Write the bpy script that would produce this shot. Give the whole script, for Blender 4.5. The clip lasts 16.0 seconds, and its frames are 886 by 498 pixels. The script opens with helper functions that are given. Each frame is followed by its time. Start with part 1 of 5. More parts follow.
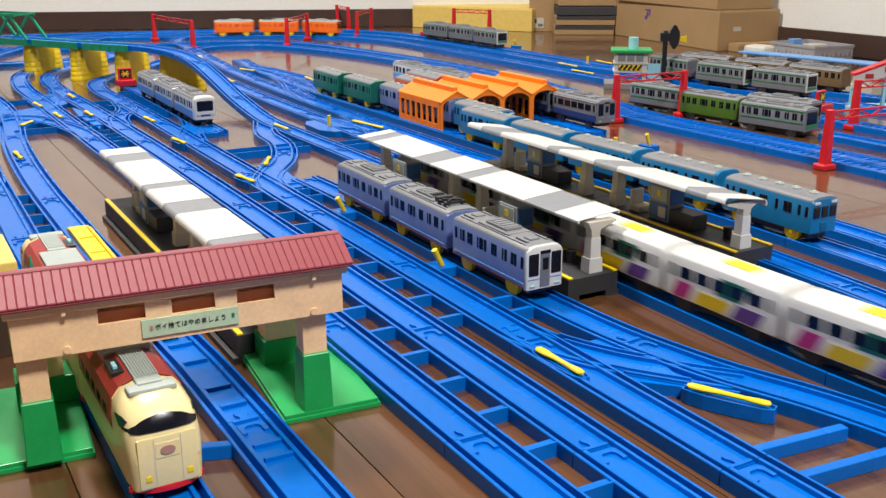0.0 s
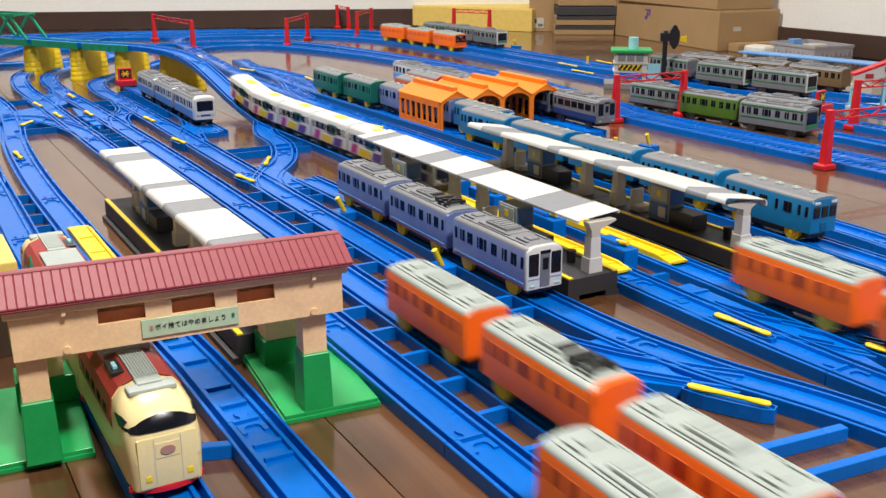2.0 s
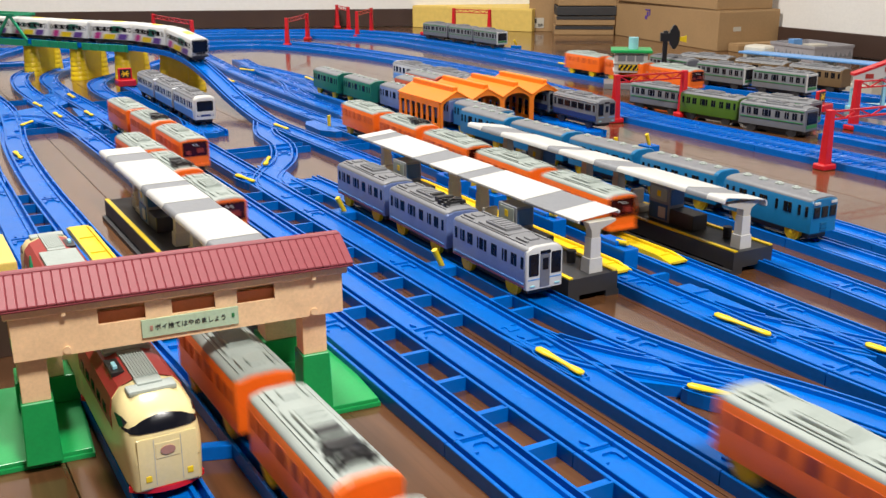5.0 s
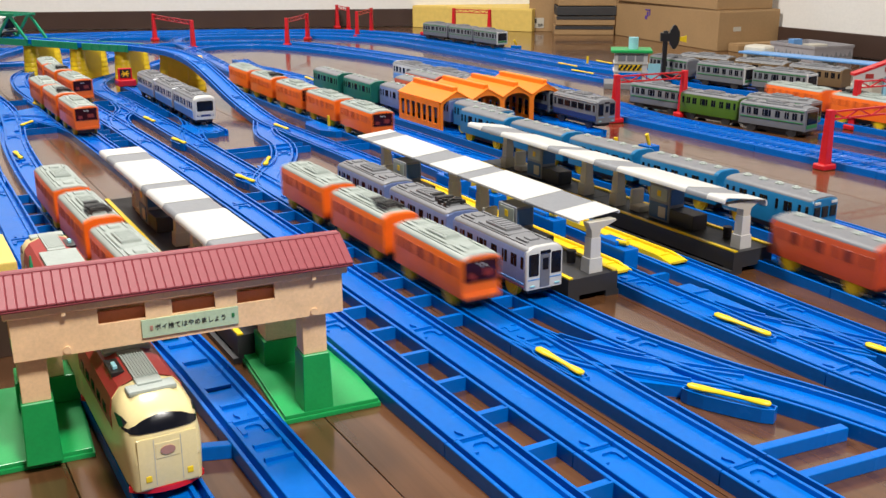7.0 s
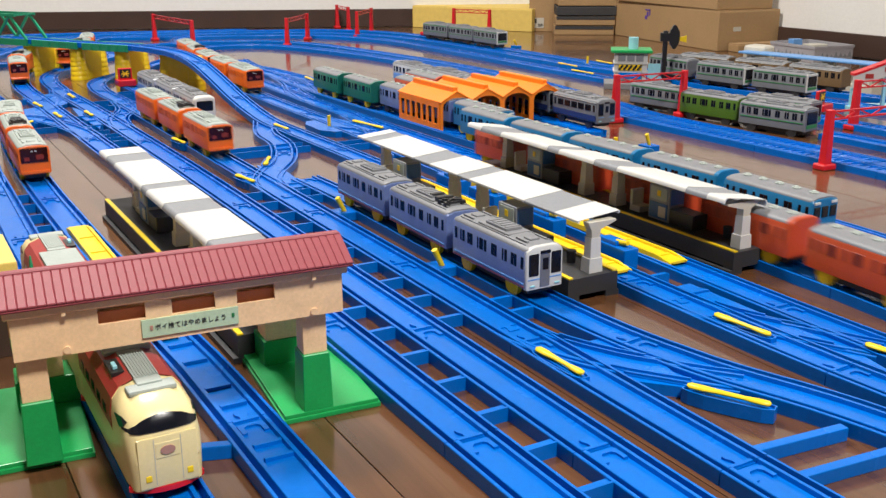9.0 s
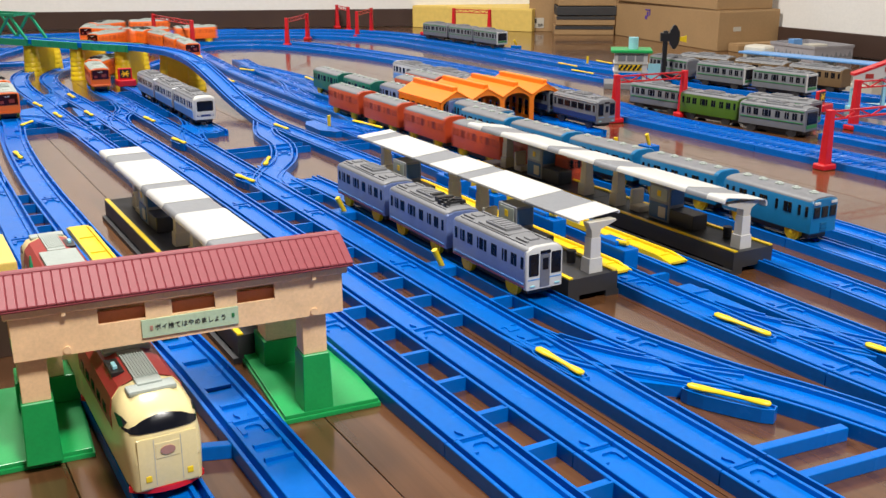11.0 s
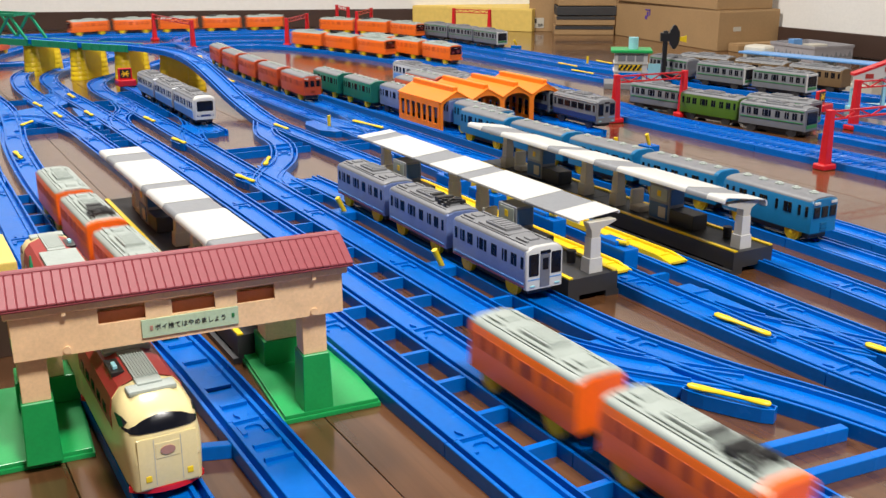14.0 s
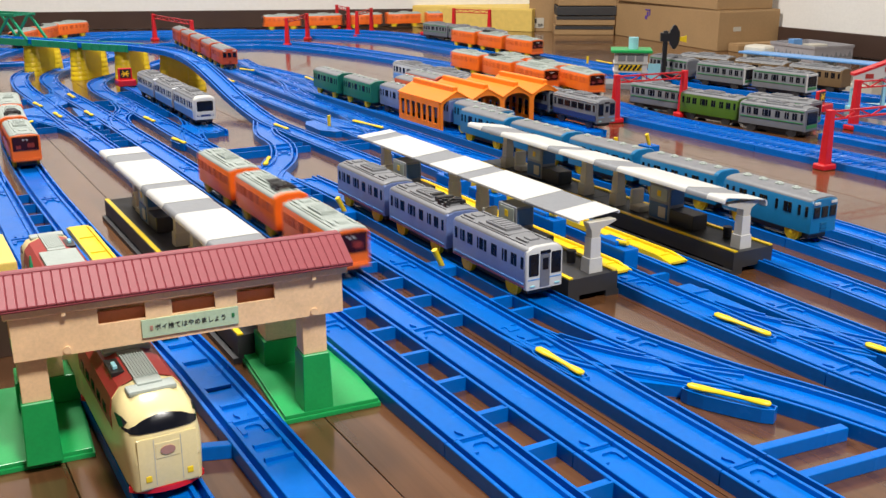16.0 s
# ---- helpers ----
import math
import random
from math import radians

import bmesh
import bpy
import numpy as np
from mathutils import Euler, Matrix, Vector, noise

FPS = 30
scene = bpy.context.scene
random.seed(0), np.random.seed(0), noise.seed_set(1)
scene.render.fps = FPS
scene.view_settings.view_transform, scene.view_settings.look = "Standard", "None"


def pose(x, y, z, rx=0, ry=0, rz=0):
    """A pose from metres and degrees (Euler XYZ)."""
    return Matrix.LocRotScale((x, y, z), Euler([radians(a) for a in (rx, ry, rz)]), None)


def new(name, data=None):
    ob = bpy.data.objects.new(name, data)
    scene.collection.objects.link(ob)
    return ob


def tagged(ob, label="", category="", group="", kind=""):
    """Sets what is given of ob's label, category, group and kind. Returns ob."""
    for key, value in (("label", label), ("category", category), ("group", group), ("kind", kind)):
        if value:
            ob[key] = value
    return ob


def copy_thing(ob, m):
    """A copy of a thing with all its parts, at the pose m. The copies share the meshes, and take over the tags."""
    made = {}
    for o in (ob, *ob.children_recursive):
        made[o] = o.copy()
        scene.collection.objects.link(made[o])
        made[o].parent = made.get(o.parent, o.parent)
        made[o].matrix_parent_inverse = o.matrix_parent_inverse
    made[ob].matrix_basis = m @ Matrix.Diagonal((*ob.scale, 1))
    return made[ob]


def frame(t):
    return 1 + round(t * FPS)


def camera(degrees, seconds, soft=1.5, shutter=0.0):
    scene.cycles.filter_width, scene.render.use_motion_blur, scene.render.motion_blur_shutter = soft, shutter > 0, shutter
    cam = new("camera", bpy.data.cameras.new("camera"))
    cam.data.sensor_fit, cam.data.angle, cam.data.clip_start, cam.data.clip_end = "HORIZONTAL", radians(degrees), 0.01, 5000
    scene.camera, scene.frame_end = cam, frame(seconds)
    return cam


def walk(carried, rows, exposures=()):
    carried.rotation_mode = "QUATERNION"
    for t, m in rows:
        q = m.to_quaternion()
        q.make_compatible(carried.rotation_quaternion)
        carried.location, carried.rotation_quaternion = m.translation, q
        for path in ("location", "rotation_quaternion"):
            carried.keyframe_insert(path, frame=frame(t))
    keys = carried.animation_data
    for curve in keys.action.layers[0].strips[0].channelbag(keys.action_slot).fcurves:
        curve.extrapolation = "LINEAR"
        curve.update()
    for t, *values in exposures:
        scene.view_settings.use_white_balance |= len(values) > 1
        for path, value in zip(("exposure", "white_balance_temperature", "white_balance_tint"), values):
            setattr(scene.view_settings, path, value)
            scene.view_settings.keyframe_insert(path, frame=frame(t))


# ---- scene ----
# ---------------------------------------------------------------- camera
cam = camera(48.27, 16.0, soft=1.45, shutter=1.0)
YAW, PITCH, ROLL, EYE_Z = 29.79, 17.40, 0.04, 0.2948
EYE = pose(0, 0, EYE_Z, 90 - PITCH, 0, -YAW) @ pose(0, 0, 0, 0, 0, -ROLL)
walk(cam, [(0.0, EYE), (16.0, EYE)])

# ---------------------------------------------------------------- light
world = bpy.data.worlds.new("room_world")
scene.world = world
world.use_nodes = True
world.node_tree.nodes["Background"].inputs[0].default_value = (1.0, 0.97, 0.92, 1)
world.node_tree.nodes["Background"].inputs[1].default_value = 0.008


def area(x, y, z, w, h, power, colour):
    lamp = bpy.data.lights.new("ceiling_lamp", "AREA")
    lamp.shape, lamp.size, lamp.size_y, lamp.energy, lamp.color = "RECTANGLE", w, h, power, colour
    ob = new("ceiling_lamp", lamp)
    ob.matrix_world = pose(x, y, z)
    return ob


area(0.42, -0.80, 2.30, 0.45, 0.45, 102, (1.0, 0.96, 0.90))
# second lamp, unseen, added to brighten the far end of the room
area(0.20, 2.05, 2.30, 0.45, 0.45, 93, (1.0, 0.96, 0.90))
scene.view_settings.exposure = 0.0


# ---------------------------------------------------------------- materials
def material(name, colour, rough=0.5, metal=0.0, vary=0.12, scale=60.0, bump=0.0, coat=0.0, spec=0.5, rand=0.0):
    m = bpy.data.materials.new(name)
    m.use_nodes = True
    n, l = m.node_tree.nodes, m.node_tree.links
    b = n["Principled BSDF"]
    b.inputs["Metallic"].default_value = metal
    b.inputs["Coat Weight"].default_value = coat
    b.inputs["Specular IOR Level"].default_value = spec
    tc = n.new("ShaderNodeTexCoord")
    n1, n2 = n.new("ShaderNodeTexNoise"), n.new("ShaderNodeTexNoise")
    n1.inputs["Scale"].default_value, n2.inputs["Scale"].default_value = scale, scale * 9
    n1.inputs["Detail"].default_value = n2.inputs["Detail"].default_value = 4
    l.new(tc.outputs["Object"], n1.inputs["Vector"]), l.new(tc.outputs["Object"], n2.inputs["Vector"])
    mix = n.new("ShaderNodeMath")
    mix.operation = "ADD"
    l.new(n1.outputs["Fac"], mix.inputs[0]), l.new(n2.outputs["Fac"], mix.inputs[1])
    mr = n.new("ShaderNodeMapRange")
    mr.inputs["From Min"].default_value, mr.inputs["From Max"].default_value = 0.6, 1.4
    mr.inputs["To Min"].default_value, mr.inputs["To Max"].default_value = 1 - vary, 1 + vary
    l.new(mix.outputs[0], mr.inputs["Value"])
    val = mr.outputs[0]
    if rand:
        oi, mr2, mul = n.new("ShaderNodeObjectInfo"), n.new("ShaderNodeMapRange"), n.new("ShaderNodeMath")
        mr2.inputs["To Min"].default_value, mr2.inputs["To Max"].default_value = 1 - rand, 1 + rand
        l.new(oi.outputs["Random"], mr2.inputs["Value"])
        mul.operation = "MULTIPLY"
        l.new(val, mul.inputs[0]), l.new(mr2.outputs[0], mul.inputs[1])
        val = mul.outputs[0]
    hsv = n.new("ShaderNodeHueSaturation")
    hsv.inputs["Color"].default_value = (*colour, 1)
    l.new(val, hsv.inputs["Value"])
    l.new(hsv.outputs[0], b.inputs["Base Color"])
    rr = n.new("ShaderNodeMapRange")
    rr.inputs["To Min"].default_value, rr.inputs["To Max"].default_value = max(0.02, rough - 0.08), min(1, rough + 0.10)
    l.new(n1.outputs["Fac"], rr.inputs["Value"]), l.new(rr.outputs[0], b.inputs["Roughness"])
    if bump:
        bp = n.new("ShaderNodeBump")
        bp.inputs["Strength"].default_value, bp.inputs["Distance"].default_value = bump, 0.001
        l.new(n2.outputs["Fac"], bp.inputs["Height"]), l.new(bp.outputs[0], b.inputs["Normal"])
    return m


def wood_floor():
    m = material("brown_varnished_wood", (0.2, 0.1, 0.05), 0.16, coat=0.3)
    n, l = m.node_tree.nodes, m.node_tree.links
    b = n["Principled BSDF"]
    geo, mp = n.new("ShaderNodeNewGeometry"), n.new("ShaderNodeMapping")
    mp.inputs["Scale"].default_value = (14, 0.9, 1)
    l.new(geo.outputs["Position"], mp.inputs["Vector"])
    oi = n.new("ShaderNodeObjectInfo")
    add = n.new("ShaderNodeVectorMath")
    l.new(mp.outputs[0], add.inputs[0])
    l.new(oi.outputs["Random"], add.inputs[1])
    nz = n.new("ShaderNodeTexNoise")
    nz.inputs["Scale"].default_value, nz.inputs["Detail"].default_value, nz.inputs["Distortion"].default_value = 5, 8, 0.6
    l.new(add.outputs[0], nz.inputs["Vector"])
    ramp = n.new("ShaderNodeValToRGB")
    ramp.color_ramp.elements[0].position, ramp.color_ramp.elements[1].position = 0.25, 0.75
    ramp.color_ramp.elements[0].color, ramp.color_ramp.elements[1].color = (0.062, 0.025, 0.010, 1), (0.138, 0.062, 0.027, 1)
    l.new(nz.outputs["Fac"], ramp.inputs[0])
    hs = n.new("ShaderNodeHueSaturation")
    mr = n.new("ShaderNodeMapRange")
    mr.inputs["To Min"].default_value, mr.inputs["To Max"].default_value = 0.85, 1.15
    l.new(oi.outputs["Random"], mr.inputs["Value"]), l.new(mr.outputs[0], hs.inputs["Value"])
    l.new(ramp.outputs[0], hs.inputs["Color"]), l.new(hs.outputs[0], b.inputs["Base Color"])
    return m


M = {}
M["blue"] = material("blue_track_plastic", (0.0, 0.126, 0.53), 0.24, vary=0.10, scale=25, rand=0.06, spec=0.20)
M["yellow"] = material("yellow_plastic", (0.80, 0.56, 0.01), 0.38)
M["red"] = material("red_plastic", (0.58, 0.012, 0.02), 0.32)
M["green"] = material("green_plastic", (0.008, 0.32, 0.08), 0.35)
M["bridge_green"] = material("bridge_green_plastic", (0.01, 0.27, 0.13), 0.4)
M["beige"] = material("beige_plastic", (0.84, 0.57, 0.33), 0.45)
M["pinkroof"] = material("dull_red_roof_plastic", (0.265, 0.048, 0.062), 0.5)
M["white"] = material("white_plastic", (0.56, 0.56, 0.545), 0.42, vary=0.05)
M["ivory"] = material("ivory_plastic", (0.50, 0.47, 0.40), 0.45, vary=0.06)
M["grey"] = material("grey_plastic", (0.22, 0.23, 0.25), 0.45)
M["midgrey"] = material("roof_grey_plastic", (0.19, 0.195, 0.21), 0.5)
M["silver"] = material("silver_paint", (0.20, 0.21, 0.235), 0.34, metal=0.35)
M["bluesilver"] = material("blue_silver_paint", (0.15, 0.205, 0.40), 0.34, metal=0.15)
M["dark"] = material("black_plastic", (0.014, 0.014, 0.016), 0.35)
M["charcoal"] = material("charcoal_plastic", (0.030, 0.030, 0.034), 0.5)
M["window"] = material("dark_window_plastic", (0.008, 0.009, 0.014), 0.14, spec=0.3)
M["orange"] = material("orange_body_plastic", (0.80, 0.140, 0.010), 0.36)
M["shed_orange"] = material("bright_orange_plastic", (0.92, 0.22, 0.008), 0.42)
M["redbrown"] = material("vermilion_body_plastic", (0.46, 0.062, 0.018), 0.38)
M["paleroof"] = material("pale_grey_roof", (0.34, 0.385, 0.36), 0.5)
M["skyblue"] = material("sky_blue_body_plastic", (0.006, 0.145, 0.33), 0.34)
M["teal"] = material("dark_green_body_plastic", (0.006, 0.125, 0.09), 0.38)
M["lime"] = material("yellow_green_body_plastic", (0.055, 0.12, 0.010), 0.4)
M["cream"] = material("cream_body_plastic", (0.80, 0.67, 0.34), 0.3, vary=0.06)
M["maroon"] = material("maroon_plastic", (0.36, 0.035, 0.03), 0.35)
M["ltgreen"] = material("green_line_paint", (0.03, 0.20, 0.06), 0.4)
M["purple"] = material("violet_paint", (0.12, 0.05, 0.26), 0.4)
M["stripe_green"] = material("deep_green_paint", (0.005, 0.16, 0.10), 0.4)
M["cyan"] = material("pale_cyan_plastic", (0.30, 0.62, 0.70), 0.3)
M["yellowcard"] = material("pale_yellow_card", (0.72, 0.52, 0.13), 0.7, bump=0.1)
M["card"] = material("brown_cardboard", (0.36, 0.225, 0.105), 0.75, vary=0.1, scale=18, bump=0.15)
M["blackcard"] = material("black_printed_card", (0.035, 0.035, 0.038), 0.6)
M["wall"] = material("white_wallpaper", (0.78, 0.765, 0.73), 0.85, vary=0.05, scale=120, bump=0.5)
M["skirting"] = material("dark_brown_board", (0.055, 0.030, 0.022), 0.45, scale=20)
# ceiling out of view, darkened so that it reflects less light downwards
M["ceiling"] = material("low_bounce_ceiling", (0.22, 0.17, 0.12), 0.9)
M["floor"] = wood_floor()
# for walls out of view: dark tone chosen to hold down bounced light
M["plain_wall"] = material("low_bounce_wall", (0.22, 0.20, 0.18), 0.9)
M["joint"] = material("dark_floor_joint", (0.045, 0.026, 0.016), 0.5)
M["tin"] = material("grey_painted_tin", (0.42, 0.41, 0.44), 0.35, metal=0.3)
M["ink"] = material("dark_ink", (0.03, 0.03, 0.035), 0.6)
M["poster"] = material("blue_poster", (0.03, 0.11, 0.28), 0.4)
M["sign"] = material("pale_green_sign_card", (0.46, 0.60, 0.42), 0.5)
M["rust"] = material("brown_shade_plastic", (0.55, 0.17, 0.055), 0.5)
M["magenta"] = material("magenta_paint", (0.50, 0.03, 0.22), 0.4)
# body colours darkened for window panes: painted shade of the moulded recesses
M["o_win"] = material("orange_recess_shade", (0.56, 0.088, 0.012), 0.5)
M["r_win"] = material("vermilion_recess_shade", (0.26, 0.035, 0.015), 0.5)
M["faded"] = material("faded_pink_print", (0.42, 0.22, 0.17), 0.5)
M["brownglass"] = material("brown_tinted_window", (0.030, 0.004, 0.003), 0.16, spec=0.35)
M["tan"] = material("brown_gold_paint", (0.17, 0.105, 0.05), 0.4, metal=0.2)
M["brightsilver"] = material("bright_silver_paint", (0.46, 0.48, 0.52), 0.3, metal=0.25)
M["navy"] = material("dark_blue_paint", (0.02, 0.045, 0.16), 0.4)
M["seat_red"] = material("dark_red_seat", (0.22, 0.018, 0.010), 0.5)
M["violet"] = material("purple_print", (0.10, 0.05, 0.30), 0.6)
M["paleblue"] = material("pale_blue_plastic", (0.12, 0.30, 0.62), 0.4)


# ---------------------------------------------------------------- mesh helpers
def box(bm, x0, x1, y0, y1, z0, z1, m=None):
    c = [(x0, y0, z0), (x1, y0, z0), (x1, y1, z0), (x0, y1, z0), (x0, y0, z1), (x1, y0, z1), (x1, y1, z1), (x0, y1, z1)]
    v = [bm.verts.new(m @ Vector(p) if m else p) for p in c]
    for f in ((3, 2, 1, 0), (4, 5, 6, 7), (0, 1, 5, 4), (1, 2, 6, 5), (2, 3, 7, 6), (3, 0, 4, 7)):
        bm.faces.new([v[i] for i in f])
    return v


def bevel(bm, w=0.0008, seg=2):
    bmesh.ops.bevel(bm, geom=bm.edges[:], offset=w, segments=seg, affect="EDGES", profile=0.6, clamp_overlap=True)
    return bm


def disc(bm, r, h, m=None, n=16, r2=None):
    g = bmesh.ops.create_cone(bm, cap_ends=True, segments=n, radius1=r, radius2=r if r2 is None else r2, depth=h, matrix=m or Matrix())
    return g


def loft(bm, rings, caps=True, close=True):
    rows = [[bm.verts.new(p) for p in r] for r in rings]
    n = len(rows[0])
    for a, b in zip(rows, rows[1:]):
        for i in range(n if close else n - 1):
            j = (i + 1) % n
            bm.faces.new((a[i], a[j], b[j], b[i]))
    if caps:
        bm.faces.new(rows[0][::-1])
        bm.faces.new(rows[-1])
    return rows


def mesh(bm, mat, smooth=False, name="m"):
    bmesh.ops.recalc_face_normals(bm, faces=bm.faces[:])
    me = bpy.data.meshes.new(name)
    bm.to_mesh(me)
    bm.free()
    me.materials.append(mat)
    if smooth:
        me.polygons.foreach_set("use_smooth", [True] * len(me.polygons))
        me.set_sharp_from_angle(angle=radians(40))
    return me


def part(name, bm, mat, parent=None, label="", at=None, smooth=False):
    me = bm if isinstance(bm, bpy.types.Mesh) else mesh(bm, mat, smooth, name)
    ob = new(name, me)
    if at is not None:
        ob.matrix_basis = at
    if parent is not None:
        ob.parent = parent
    if label:
        ob["label"] = label
    return ob


def bx(x0, x1, y0, y1, z0, z1, bev=0.0):
    bm = bmesh.new()
    box(bm, x0, x1, y0, y1, z0, z1)
    if bev:
        bevel(bm, bev)
    return bm


def thing(name, m, label, category, group="", kind=""):
    ob = new(name)
    ob.empty_display_size = 0.02
    ob.matrix_basis = m
    return tagged(ob, label, category, group, kind)


# ---------------------------------------------------------------- lines of track
class Line:
    """A smooth line through a few control points, by its length."""

    def __init__(self, pts):
        p = [Vector((*q, 0.0)[:3]) for q in pts]
        p = [p[0] * 2 - p[1]] + p + [p[-1] * 2 - p[-2]]
        out = []
        for i in range(1, len(p) - 2):
            a, b, c, d = p[i - 1], p[i], p[i + 1], p[i + 2]
            n = max(2, int((c - b).length / 0.012))
            for k in range(n):
                t = k / n
                out.append(0.5 * (2 * b + (c - a) * t + (2 * a - 5 * b + 4 * c - d) * t * t + (3 * b - 3 * c + d - a) * t ** 3))
        out.append(p[-2])
        self.p = np.array([v[:] for v in out])
        self.s = np.concatenate(([0], np.cumsum(np.linalg.norm(np.diff(self.p, axis=0), axis=1))))
        self.length = float(self.s[-1])

    def at(self, s):
        if s < 0:
            d = self.p[1] - self.p[0]
            return Vector(self.p[0] + d / np.linalg.norm(d) * s)
        if s > self.length:
            d = self.p[-1] - self.p[-2]
            return Vector(self.p[-1] + d / np.linalg.norm(d) * (s - self.length))
        return Vector([float(np.interp(s, self.s, self.p[:, k])) for k in range(3)])

    def near(self, x, y):
        return float(self.s[np.argmin((self.p[:, 0] - x) ** 2 + (self.p[:, 1] - y) ** 2)])

    def frame_at(self, s, half=0.035):
        """The pose of a car whose bogies stand half a wheelbase before and behind s."""
        a, b = self.at(s - half), self.at(s + half)
        d = (b - a).normalized()
        side = d.cross(Vector((0, 0, 1))).normalized()
        up = side.cross(d)
        m = Matrix((side, d, up)).transposed().to_4x4()
        m.translation = (a + b) / 2
        return m


TOP = 0.0092
PROFILE = [(-0.019, 0.0), (-0.019, 0.0095), (-0.0186, 0.010), (-0.0168, 0.010), (-0.0164, 0.0022), (-0.0130, 0.0022), (-0.0126, 0.0094),
           (-0.0122, 0.0098), (-0.0098, 0.0098), (-0.0094, 0.0068)]
PROFILE = PROFILE + [(-u, z) for u, z in PROFILE[::-1]]


FAR_TRACK = []


def rail_piece(line, s0, s1, drop=0.0):
    n = max(1, int((s1 - s0) / 0.02))
    straight = (line.at((s0 + s1) / 2) - (line.at(s0) + line.at(s1)) / 2).length < 0.0006
    if straight:
        n = 1
    o = line.at((s0 + s1) / 2)
    o = Vector((o.x, o.y, -drop))
    bm = bmesh.new()
    rings = []
    for k in range(n + 1):
        s = s0 + (s1 - s0) * k / n
        c, d = line.at(s), line.at(s + 0.004) - line.at(s - 0.004)
        side = Vector((d.y, -d.x, 0)).normalized()
        rings.append([Vector((c.x - o.x, c.y - o.y, c.z)) + side * u + Vector((0, 0, z)) for u, z in PROFILE])
    if o.y < 0.12:
        bm.free()
        FAR_TRACK.append([[p + o for p in r] for r in rings])
        return None
    loft(bm, rings)
    ob = part("track_piece", bm, M["blue"], at=Matrix.Translation(o))
    for s, key in ((s0 + 0.010, "peg"), (s1 - 0.012, "slot")):
        c, d = line.at(s) - Vector((o.x, o.y, 0)), (line.at(s + 0.004) - line.at(s - 0.004)).normalized()
        side = Vector((d.y, -d.x, 0)).normalized()
        m = Matrix((side, d, side.cross(d))).transposed().to_4x4()
        m.translation = c
        part("joint_" + key, joint_mesh(key), None, ob, at=m)
    curve = "straight" if straight else "curved"
    tagged(ob, "%s blue plastic toy track piece with two wheel grooves" % curve, "toy track", "toy track pieces")
    return ob


JOINTS = {}


def joint_mesh(key):
    """The moulded end marks of a track: a peg with a shoulder, or the slot that takes it."""
    if key not in JOINTS:
        if key == "peg":
            out = [(-0.0085, -0.009), (0.0085, -0.009), (0.0085, -0.0065), (0.0028, -0.0065), (0.0028, -0.0030), (0.0045, 0.0), (0.0045, 0.003), (-0.0045, 0.003), (-0.0045, 0.0), (-0.0028, -0.0030), (-0.0028, -0.0065), (-0.0085, -0.0065)]
        else:
            out = [(-0.0085, -0.004), (-0.0052, -0.004), (-0.0052, 0.0030), (-0.0030, 0.0055), (0.0030, 0.0055), (0.0052, 0.0030), (0.0052, -0.004), (0.0085, -0.004), (0.0085, 0.0078), (-0.0085, 0.0078)]
        bm = bmesh.new()
        loft(bm, [[(x, y, z) for x, y in out] for z in (0.0060, 0.0084)])
        JOINTS[key] = mesh(bm, M["blue"])
    return JOINTS[key]


def lay(line, s0=None, s1=None, step=0.215, drop=0.0):
    s0, s1 = 0.0 if s0 is None else s0, line.length if s1 is None else s1
    n = max(1, round((s1 - s0) / step))
    return [rail_piece(line, s0 + (s1 - s0) * k / n + 0.0004, s0 + (s1 - s0) * (k + 1) / n - 0.0004, drop) for k in range(n)]


def ties(x0, x1, y0, y1, step=0.0535, owner=None):
    """Cross bars between two parallel tracks."""
    n = int((y1 - y0) / step)
    for k in range(n + 1):
        y = y0 + k * step
        bm = bx(x0 - 0.0015, x1 + 0.0015, y - 0.0035, y + 0.0035, 0.0, 0.0085)
        box(bm, x0, x1, y - 0.0035, y - 0.0020, 0.0085, 0.0098)
        ob = part("tie_bar", bm, M["blue"])
        tagged(ob, "short blue plastic tie bar joining two tracks", "tie bar", "track tie bars")


def lever(x, y, turn, length=0.036, kind="flat", z=0.010):
    """A yellow point lever: a slim dumb-bell lying in its slot."""
    t = thing("point_lever", pose(x, y, z, 0, 0, turn), "yellow plastic point lever on the blue track", "point lever", "point levers")
    bm = bmesh.new()
    rings = []
    L = length / 2
    for f, w in ((-1, 0.0012), (-0.94, 0.0030), (-0.75, 0.0032), (-0.35, 0.0019), (0.2, 0.0022), (0.6, 0.0036), (0.92, 0.0034), (1, 0.0012)):
        rings.append([(w * math.cos(a), f * L, 0.0020 + min(w, 0.0024) * 0.8 * math.sin(a)) for a in [k * math.tau / 10 for k in range(10)]])
    loft(bm, rings)
    part("handle", bm, M["yellow"], t, smooth=True)
    q = bmesh.new()
    out = [(-0.0035, -L * 1.12), (0.0035, -L * 1.12), (0.0062, -L * 0.85), (0.0070, -L * 0.2), (0.0070, L * 0.5), (0.0052, L * 0.92), (0.0030, L * 1.1), (-0.0030, L * 1.1), (-0.0052, L * 0.92), (-0.0070, L * 0.5), (-0.0070, -L * 0.2), (-0.0062, -L * 0.85)]
    loft(q, [[(u * f, v * f2, zz) for u, v in out] for zz, f, f2 in ((-0.0095, 1, 1), (0.0002, 1, 1), (0.0002, 0.80, 0.97), (-0.0020, 0.78, 0.96))])
    part("slot", q, M["blue"], t, "blue side pocket for the lever")
    return t


